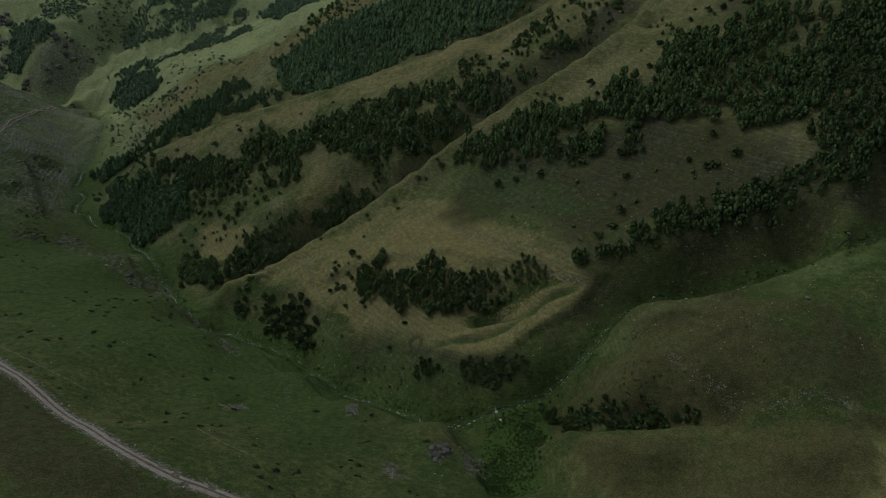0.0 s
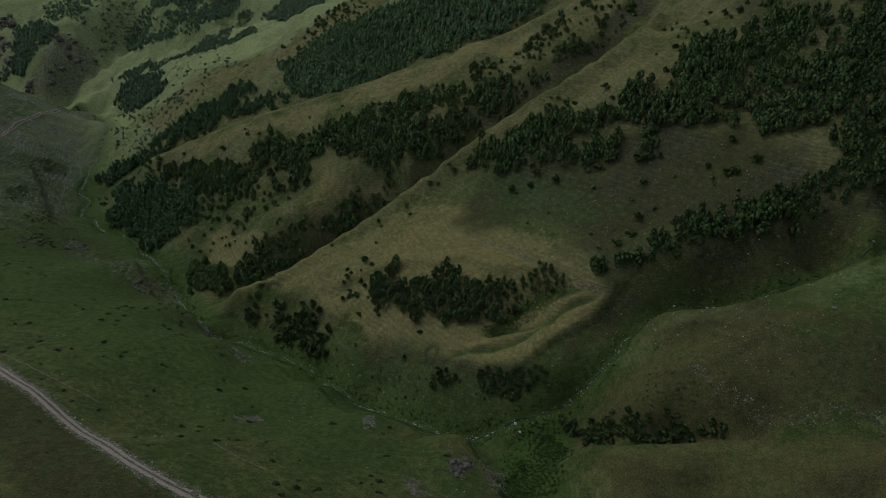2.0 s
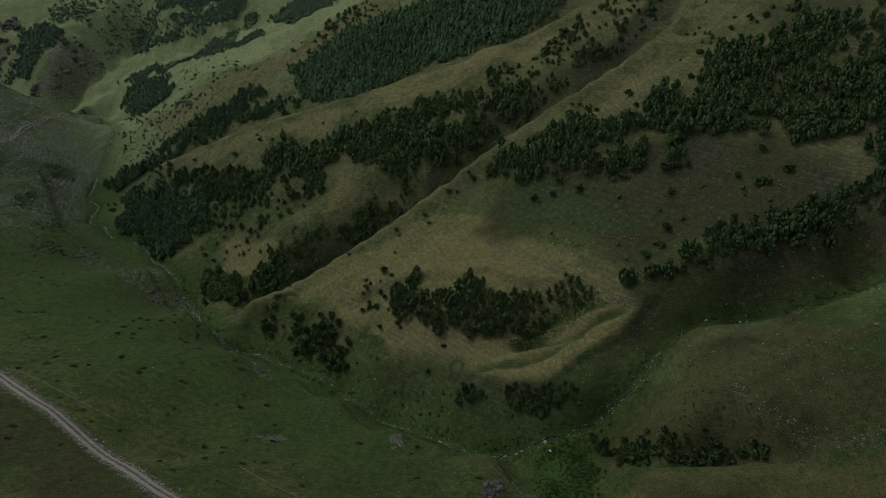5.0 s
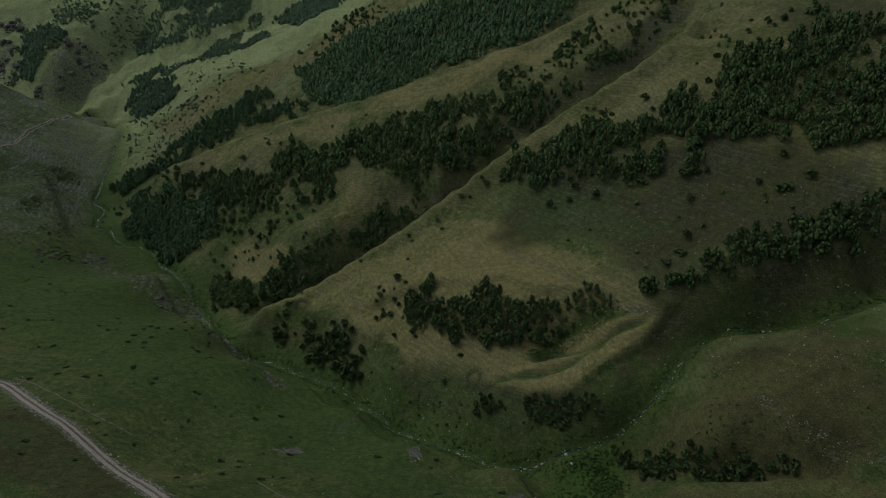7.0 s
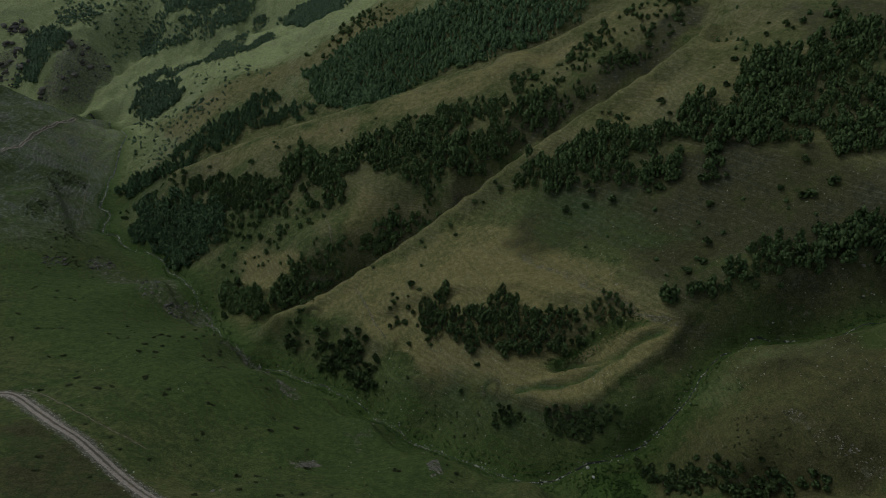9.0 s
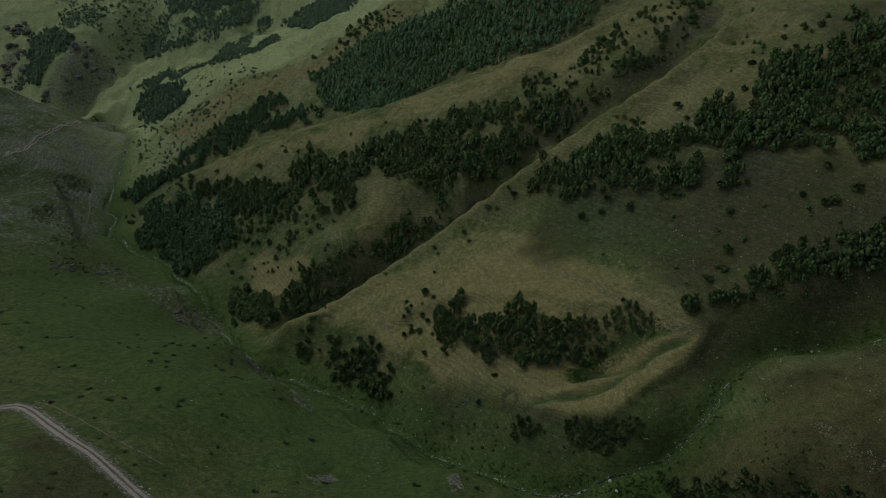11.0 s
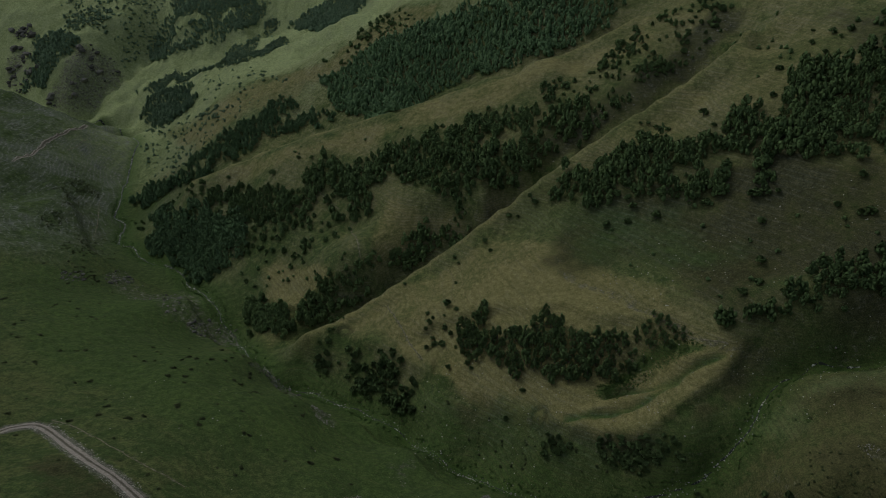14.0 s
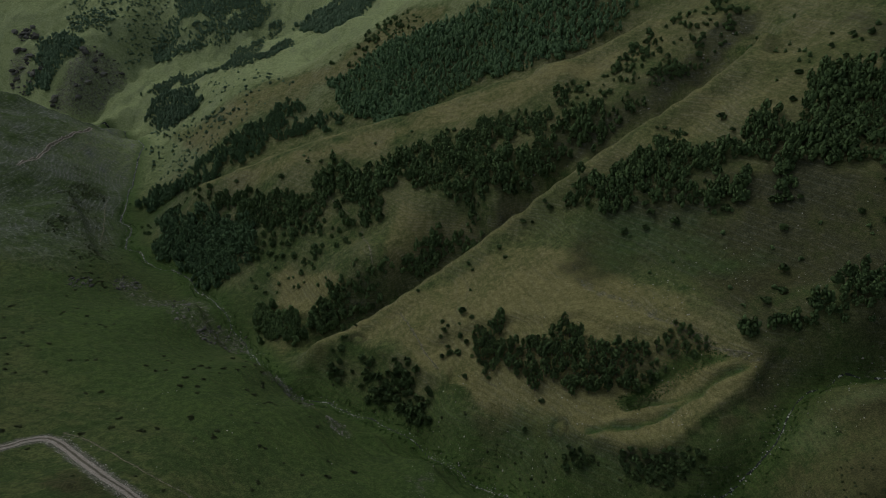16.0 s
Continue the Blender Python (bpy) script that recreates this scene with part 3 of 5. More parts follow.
# woods and scrub: how dense, how tall and how wide the plants are, and the outline of the stand
WOODS = {
    "far_wood": (1.00, 5.8, 4.3, [(-152, 587), (-127, 579), (-110, 585), (-91, 587), (-57, 585), (-34, 583), (72, 512), (70, 505), (42, 496), (11, 503), (-25, 513), (-64, 516), (-83, 464), (-113, 521), (-137, 543)]),
    "second_ravine_wood": (0.78, 6.2, 4.4, [(-217, 564), (-205, 567), (-193, 582), (-177, 578), (-164, 559), (-143, 547), (-136, 527), (-160, 537), (-175, 538), (-189, 537), (-204, 523), (-228, 505), (-251, 515), (-265, 516), (-286, 509), (-297, 520), (-294, 540), (-276, 535), (-255, 523), (-256, 549), (-240, 551), (-234, 558), (-220, 558)]),
    "third_edge_wood": (0.93, 6.0, 4.4, [(-381, 743), (-382, 779), (-369, 785), (-327, 733), (-300, 690), (-310, 680), (-331, 683)]),
    "gully_row": (0.80, 3.2, 3.4, [(-400, 796), (-383, 821), (-335, 809), (-259, 727), (-250, 805), (-218, 799), (-215, 787), (-230, 733), (-256, 714), (-309, 741), (-357, 794), (-393, 792)]),
    "upper_gully_row": (0.60, 3.2, 3.4, [(-310, 844), (-286, 863), (-279, 924), (-267, 940), (-259, 926), (-272, 903), (-274, 842), (-265, 735)]),
    "mountain_wood": (0.90, 5.0, 4.6, [(-420, 935), (-407, 989), (-302, 975), (-269, 955), (-284, 934), (-304, 881), (-337, 890), (-358, 885), (-380, 883), (-396, 872), (-427, 903), (-424, 925)]),
    "ridge_wood": (0.85, 5.0, 4.4, [(-243, 921), (-209, 917), (-179, 917), (-109, 799), (-133, 793), (-162, 764), (-186, 791), (-208, 810)]),
    "far_scrub": (0.55, 2.6, 4.2, [(-529, 894), (-548, 953), (-530, 987), (-414, 989), (-419, 937), (-434, 904), (-451, 876), (-460, 884), (-473, 890)]),
    "cliff_wood": (0.93, 6.0, 4.6, [(-570, 906), (-547, 905), (-497, 867), (-502, 846), (-518, 838), (-528, 827), (-554, 861)]),
    "cliff_wood_low": (0.93, 6.0, 4.6, [(-568, 856), (-545, 854), (-524, 826), (-560, 835), (-567, 843)]),
    "third_scatter": (0.16, 2.4, 3.0, [(-364, 720), (-280, 648), (-220, 588), (-238, 575), (-250, 559), (-257, 534), (-283, 548), (-327, 616)]),
    "third_scatter_upper": (0.06, 1.8, 2.8, [(-346, 780), (-237, 690), (-170, 596), (-157, 576), (-200, 591), (-231, 586), (-296, 677)]),
    "spur_edge_scatter": (0.30, 3.0, 3.4, [(-149, 608), (-131, 609), (-107, 665), (-71, 596), (-54, 587), (-70, 577), (-98, 574), (-117, 575), (-142, 591)]),
    "valley_side_scatter": (0.36, 3.4, 3.4, [(-286, 494), (-273, 505), (-232, 472), (-217, 468), (-203, 447), (-227, 454), (-265, 486), (-268, 466), (-273, 458)]),
    "nose_wood": (0.96, 6.6, 4.0, [(-268, 486), (-232, 455), (-211, 444), (-199, 438), (-173, 408), (-172, 394), (-179, 393), (-178, 382), (-187, 378), (-195, 380), (-211, 399), (-231, 422), (-253, 439), (-259, 452), (-251, 457)]),
    "nose_wood_upper": (0.94, 5.6, 3.8, [(-205, 454), (-180, 443), (-159, 427), (-145, 412), (-151, 405), (-162, 404), (-174, 410), (-197, 440)]),
    "nose_scatter": (0.50, 4.0, 3.6, [(-157, 416), (-135, 419), (-117, 400), (-102, 385), (-102, 371), (-120, 372), (-129, 364), (-145, 374), (-166, 384), (-170, 395), (-165, 404)]),
    "second_spur_wood": (0.80, 6.0, 4.2, [(-134, 425), (-126, 434), (-106, 431), (-83, 425), (-65, 424), (-43, 421), (-29, 424), (-15, 425), (2, 420), (18, 416), (40, 408), (52, 399), (42, 394), (26, 387), (6, 384), (-4, 378), (-16, 375), (-29, 369), (-39, 369), (-52, 374), (-62, 382), (-80, 395), (-90, 396), (-91, 382), (-104, 385), (-115, 397), (-111, 408), (-125, 414)]),
    "second_upper_scatter": (0.34, 3.4, 3.6, [(11, 438), (30, 435), (45, 441), (69, 464), (82, 465), (102, 473), (116, 475), (119, 455), (110, 436), (96, 428), (82, 421), (66, 412), (51, 415), (38, 413), (15, 421)]),
    "second_upper_band": (0.85, 4.5, 3.6, [(53, 418), (64, 418), (83, 428), (87, 425), (66, 411), (54, 413)]),
    "second_crest_scatter": (0.05, 1.6, 2.4, [(-174, 453), (-139, 445), (-100, 442), (-61, 429), (-54, 436), (-101, 448), (-141, 454), (-171, 457)]),
    "central_ravine_wood": (0.95, 5.4, 3.8, [(-155, 339), (-152, 344), (-138, 336), (-128, 328), (-119, 334), (-106, 334), (-91, 337), (-85, 340), (-77, 351), (-62, 362), (-47, 364), (-40, 364), (-36, 358), (-46, 356), (-58, 352), (-77, 344), (-88, 333), (-91, 331), (-106, 326), (-118, 322), (-135, 315), (-150, 323)]),
    "nose_low_scatter": (0.08, 2.2, 2.4, [(-170, 378), (-158, 381), (-125, 362), (-91, 337), (-91, 334), (-113, 333), (-133, 350), (-155, 352)]),
    "spur_wood": (0.88, 6.8, 4.4, [(17, 350), (28, 348), (35, 350), (48, 343), (57, 350), (68, 338), (82, 332), (90, 339), (99, 340), (104, 331), (113, 342), (113, 353), (127, 356), (133, 346), (144, 343), (154, 338), (160, 348), (173, 341), (188, 336), (162, 275), (151, 282), (144, 285), (131, 295), (122, 302), (111, 304), (101, 309), (92, 305), (89, 317), (80, 322), (76, 312), (59, 316), (44, 318), (29, 325), (19, 333), (5, 347), (11, 351)]),
    "upper_spur_scatter": (0.05, 2.4, 2.8, [(123, 434), (139, 414), (169, 381), (183, 364), (175, 343), (162, 351), (142, 362), (128, 365), (106, 346), (83, 336), (81, 347), (106, 363)]),
    "spur_scatter": (0.02, 1.8, 2.6, [(16, 331), (44, 318), (76, 312), (101, 306), (131, 294), (144, 278), (137, 258), (101, 268), (71, 247), (45, 265), (27, 305)]),
    "east_wood": (0.94, 6.0, 4.0, [(58, 243), (68, 245), (75, 244), (90, 248), (98, 257), (112, 250), (122, 255), (134, 257), (143, 259), (153, 259), (159, 259), (172, 256), (170, 249), (156, 250), (147, 252), (132, 247), (121, 245), (110, 243), (98, 240), (89, 238), (74, 241), (63, 243)]),
    "spur_wood_edge": (0.90, 6.6, 4.3, [(176, 340), (187, 343), (204, 342), (221, 335), (188, 250), (170, 248), (160, 256), (160, 267), (167, 278), (160, 287), (163, 310), (173, 317)]),
    "spur_wood_east": (0.85, 6.4, 4.2, [(163, 278), (169, 277), (178, 275), (170, 248), (161, 252), (156, 260), (158, 270)]),
    "copse": (0.94, 6.6, 4.2, [(-43, 278), (-40, 281), (-31, 278), (-26, 271), (-15, 263), (-10, 265), (-3, 266), (2, 263), (2, 256), (8, 252), (17, 253), (27, 255), (36, 252), (40, 247), (37, 245), (28, 244), (21, 241), (15, 239), (7, 239), (-4, 240), (-16, 247), (-27, 251), (-35, 259), (-38, 266)]),
    "copse_edge": (0.40, 2.2, 2.4, [(-56, 284), (-44, 282), (-37, 262), (-37, 257), (-48, 266), (-56, 275)]),
    "foot_bushes": (0.72, 3.5, 3.4, [(-108, 292), (-102, 292), (-93, 285), (-78, 277), (-66, 270), (-68, 265), (-73, 264), (-64, 256), (-65, 253), (-79, 263), (-91, 271), (-98, 280), (-106, 287)]),
    "low_bushes": (0.95, 2.2, 2.8, [(7, 215), (17, 211), (30, 207), (33, 204), (27, 202), (19, 201), (10, 205)]),
    "low_bushes_two": (0.90, 2.6, 2.4, [(-10, 220), (-4, 219), (-3, 213), (-7, 212), (-10, 216)]),
    "ravine_bushes": (0.95, 2.4, 2.8, [(40, 190), (49, 186), (56, 177), (64, 171), (69, 169), (73, 169), (80, 168), (86, 164), (87, 162), (80, 164), (72, 167), (62, 169), (49, 178), (42, 185)]),
    "left_scrub_a": (0.55, 0.8, 1.8, [(-348, 508), (-347, 532), (-332, 535), (-327, 521), (-334, 506), (-324, 493), (-320, 462)]),
    "left_scrub_b": (0.55, 0.8, 1.8, [(-322, 442), (-319, 454), (-309, 445), (-309, 425)]),
    "left_scrub_c": (0.55, 0.9, 1.8, [(-293, 418), (-287, 423), (-269, 395), (-257, 383), (-253, 365), (-265, 369)]),
    "left_scrub": (0.10, 0.7, 1.3, [(-334, 475), (-329, 507), (-264, 415), (-257, 380), (-272, 377)]),
    "east_spur_scrub": (0.16, 0.5, 1.2, [(62, 190), (77, 207), (98, 206), (120, 200), (102, 159), (49, 180)]),
    "terrace_bank_scrub": (0.10, 0.8, 1.4, [(-48, 243), (-24, 230), (-2, 217), (22, 211), (39, 214), (63, 231), (58, 221), (42, 205), (17, 199), (-11, 205), (-38, 229)]),
    "foot_scrub": (0.12, 0.9, 1.5, [(-127, 293), (-114, 294), (-89, 280), (-65, 257), (-48, 239), (-64, 250), (-94, 272), (-116, 284)]),
    "ravine_herbs": (0.80, 0.6, 1.0, [(15, 191), (23, 192), (36, 190), (40, 181), (33, 166), (29, 149), (17, 144), (16, 175)]),
    "nettles": (0.95, 0.6, 0.9, [(42, 246), (49, 239), (44, 238), (34, 239), (26, 239), (15, 230), (13, 232), (23, 240), (33, 243)]),
}

ZONES = {
    "cliff_one": ("bare", 0.9, 20, [(-606, 897), (-571, 890), (-547, 862), (-551, 829), (-594, 855)]),
    "cliff_two": ("bare", 0.9, 20, [(-503, 835), (-493, 863), (-482, 875), (-462, 876), (-451, 863), (-463, 836), (-489, 815), (-518, 803), (-519, 820)]),
    "cliff_three": ("bare", 0.9, 20, [(-611, 923), (-590, 932), (-577, 911), (-594, 907)]),
    "outcrop_one": ("bare", 0.5, 3, [(-254, 378), (-251, 398), (-238, 383), (-247, 370)]),
    "outcrop_two": ("bare", 0.5, 3, [(-223, 374), (-213, 380), (-188, 335), (-197, 328)]),
    "outcrop_three": ("bare", 0.45, 3, [(-268, 360), (-262, 373), (-254, 360), (-261, 351)]),
    "sunlit_valley": ("pale", 1.0, 12, [(-415, 745), (-444, 799), (-421, 814), (-391, 784), (-397, 767), (-375, 728), (-389, 717), (-423, 768)]),
    "nose_tan": ("dry", 0.7, 6, [(-88, 344), (-85, 382), (-78, 387), (-59, 371), (-36, 366), (-39, 364), (-59, 362), (-74, 351), (-85, 337)]),
    "nose_straw": ("dry", 0.95, 6, [(-155, 370), (-145, 372), (-124, 358), (-101, 339), (-91, 336), (-113, 333), (-120, 334), (-126, 328), (-134, 331), (-143, 347), (-154, 358)]),
    "spur_green": ("lush", 0.45, 10, [(-2, 345), (17, 335), (39, 319), (43, 309), (28, 312), (10, 322)]),
    "slope_green": ("lush", 0.38, 14, [(17, 311), (51, 294), (95, 282), (100, 270), (81, 269), (46, 269), (24, 284)]),
    "slope_shade": ("heath", 0.95, 12, [(77, 318), (102, 309), (131, 295), (144, 276), (138, 259), (110, 263), (91, 286), (73, 306)]),
    "knoll_straw": ("dry", 0.95, 8, [(-38, 293), (-27, 310), (1, 309), (23, 292), (27, 268), (12, 262), (4, 259), (-12, 269), (-27, 278)]),
    "third_tan": ("tan", 0.8, 10, [(-275, 632), (-247, 621), (-193, 628), (-141, 606), (-113, 625), (-84, 641), (-52, 604), (-70, 584), (-117, 578), (-153, 584), (-179, 585), (-221, 589), (-252, 564), (-299, 628)]),
    "east_ravine_slope": ("heath", 1.0, 8, [(85, 228), (110, 231), (140, 236), (175, 238), (180, 250), (150, 247), (120, 241), (90, 236)]),
    "spur_scree": ("bare", 0.55, 4, [(78, 187), (83, 186), (91, 172), (95, 167), (88, 167)]),
    "spur_foot_stones": ("bare", 0.6, 4, [(90, 168), (106, 163), (127, 153), (125, 149), (104, 157), (91, 163)]),
    "bank_rock": ("bare", 0.8, 2.5, [(-20, 153), (-14, 154), (-13, 147), (-8, 148), (-9, 140), (-15, 139)]),
    "corner_rock": ("bare", 0.85, 2, [(-4, 162), (1, 167), (4, 162), (-1, 153), (-4, 157)]),
    "east_bank_rock": ("bare", 0.6, 3, [(5, 166), (10, 176), (16, 166), (16, 157), (9, 151)]),
    "meadow_stones": ("bare", 1.1, 1.5, [(-84, 186), (-76, 191), (-73, 187), (-81, 183)]),
    "bank_stones": ("bare", 0.6, 2, [(-37, 189), (-33, 192), (-31, 183), (-35, 179)]),
    "knoll": ("dry", 0.72, 6, [(-93, 304), (-77, 320), (-53, 325), (-26, 337), (-6, 319), (20, 299), (40, 268), (61, 237), (63, 233), (42, 230), (23, 215), (-8, 224), (-38, 247), (-66, 270)]),
    "spur_shoulder": ("dry", 0.45, 8, [(9, 352), (37, 359), (69, 375), (99, 382), (132, 423), (144, 406), (149, 370), (118, 354), (89, 341), (51, 357), (25, 353)]),
    "second_crest": ("dry", 0.7, 8, [(-206, 469), (-139, 461), (-79, 455), (-22, 461), (52, 463), (81, 473), (82, 440), (13, 435), (-36, 430), (-96, 439), (-156, 443)]),
    "third_spur_top": ("tan", 0.6, 12, [(-331, 670), (-276, 646), (-219, 634), (-159, 605), (-118, 609), (-110, 719), (-68, 609), (-96, 589), (-146, 587), (-203, 571), (-252, 575), (-309, 638)]),
    "east_spur_brown": ("heath", 0.68, 10, [(41, 196), (55, 206), (70, 214), (89, 219), (110, 218), (128, 214), (96, 151), (40, 181)]),
    "east_spur_straw": ("dry", 0.55, 10, [(47, 194), (58, 204), (73, 211), (90, 214), (107, 213), (125, 208), (96, 151), (43, 180)]),
    "east_spur_far": ("heath", 0.7, 12, [(90, 191), (112, 198), (136, 198), (160, 200), (137, 153), (105, 162), (86, 172)]),
    "south_spur_tan": ("dry", 0.45, 6, [(42, 166), (59, 160), (91, 153), (129, 145), (160, 130), (110, 114), (43, 139)]),
    "south_spur_lip": ("heath", 0.6, 6, [(84, 161), (112, 154), (140, 152), (150, 135), (110, 140)]),
    "south_spur_brown": ("heath", 0.55, 4, [(42, 166), (59, 159), (91, 151), (129, 143), (110, 114), (43, 139)]),
    "flank_shade": ("heath", 0.95, 14, [(4, 305), (17, 327), (53, 312), (77, 306), (103, 299), (142, 281), (147, 263), (123, 259), (96, 252), (81, 247), (65, 247), (48, 262), (33, 284)]),
    "road_side_brown": ("heath", 0.75, 6, [(-180, 194), (-149, 174), (-123, 157), (-106, 143), (-140, 138)]),
    "road_side_brown_two": ("heath", 0.75, 5, [(-148, 171), (-131, 159), (-93, 130), (-66, 116), (-103, 106)]),
    "terrace_bank": ("heath", 0.8, 5, [(-48, 245), (-24, 232), (-2, 218), (23, 212), (40, 217), (63, 233), (64, 224), (42, 206), (17, 200), (-11, 207), (-38, 231)]),
    "upper_flank_shade": ("heath", 0.55, 10, [(153, 395), (170, 371), (184, 355), (176, 335), (159, 343), (146, 360)]),
    "ravine_slope": ("heath", 0.6, 8, [(65, 237), (90, 235), (116, 240), (144, 245), (141, 234), (111, 230), (84, 232), (65, 230)]),
    "spur_flank_green": ("lush", 0.3, 12, [(-4, 350), (28, 326), (57, 306), (64, 278), (40, 280), (10, 311), (-8, 335)]),
    "east_spur_lit_rim": ("pale", 0.34, 6, [(62, 207), (74, 217), (80, 217), (112, 213), (139, 225), (172, 227), (166, 215), (128, 203), (99, 205), (79, 207), (65, 195)]),
    "hill_scree": ("bare", 0.32, 12, [(-413, 577), (-389, 645), (-353, 654), (-292, 484), (-259, 393), (-275, 376), (-336, 491), (-377, 515)]),
    "ravine_bed": ("bare", 0.5, 5, [(-3, 376), (23, 386), (43, 393), (63, 399), (86, 418), (106, 422), (116, 433), (129, 447), (120, 451), (105, 437), (91, 429), (61, 409), (40, 401), (20, 393), (-6, 379)]),
    "ravine_scree_shade": ("heath", 0.8, 6, [(-3, 376), (23, 386), (43, 393), (63, 399), (86, 418), (106, 422), (116, 433), (129, 447), (117, 453), (99, 439), (84, 429), (54, 411), (34, 404), (14, 395), (-13, 380)]),
    "hill_dark": ("heath", 0.35, 10, [(-334, 500), (-319, 511), (-272, 424), (-263, 382), (-292, 410)]),
    "meadow_stones_two": ("bare", 0.6, 5, [(-71, 212), (-59, 219), (-55, 211), (-63, 198)]),
    "upper_bank_rock": ("bare", 0.6, 6, [(-254, 383), (-234, 382), (-211, 381), (-177, 336), (-167, 329), (-177, 320), (-192, 323), (-231, 353)]),
    "ravine_lush": ("lush", 0.9, 5, [(15, 191), (23, 193), (39, 191), (36, 175), (30, 148), (15, 143), (14, 175)]),
    "foot_green": ("lush", 0.55, 8, [(-117, 289), (-87, 264), (-47, 227), (-11, 203), (9, 199), (38, 201), (59, 223), (43, 209), (10, 212), (-19, 228), (-48, 250), (-88, 270)]),
    "meadow_green": ("lush", 0.35, 20, [(-288, 362), (-266, 376), (-197, 335), (-131, 272), (-88, 253), (-8, 191), (-42, 165), (-130, 211), (-230, 271)]),
    "terrace_straw": ("dry", 0.85, 3, [(-52, 260), (-36, 243), (-13, 227), (0, 218), (14, 212), (24, 211), (29, 213), (41, 219), (55, 228), (63, 235), (67, 239), (54, 237), (36, 237), (15, 229), (8, 233), (-8, 242), (-28, 252), (-46, 262)]),
    "nettles": ("lush", 0.9, 2.5, [(41, 247), (49, 239), (44, 238), (34, 239), (26, 238), (14, 229), (11, 232), (22, 240), (32, 243)]),
    "track_bare": ("bare", 0.7, 2, [(6, 294), (22, 278), (31, 264), (40, 254), (49, 245), (57, 238), (63, 236), (63, 235), (57, 236), (47, 243), (38, 252), (28, 262), (19, 275), (5, 290)]),
    "bank_outcrop_three": ("bare", 0.7, 3, [(-185, 322), (-176, 335), (-161, 332), (-155, 314), (-173, 314)]),
    "bank_outcrop_four": ("bare", 0.75, 2.5, [(-136, 275), (-134, 289), (-121, 279), (-113, 271), (-108, 244), (-124, 269)]),
    "bank_outcrop_five": ("bare", 0.75, 2, [(-104, 246), (-97, 248), (-89, 239), (-92, 235), (-100, 238)]),
    "rim_green": ("lush", 0.4, 8, [(126, 230), (145, 237), (159, 228), (179, 236), (163, 206), (145, 204), (128, 203), (115, 205)]),
}



def inside(x, y, poly):
    x, y = np.asarray(x, float), np.asarray(y, float)
    hit = np.zeros(x.shape, bool)
    for (ax, ay), (bx, by) in zip(poly, poly[1:] + poly[:1]):
        if ay != by:
            hit ^= ((ay > y) != (by > y)) & (x < (bx - ax) * (y - ay) / (by - ay) + ax)
    return hit


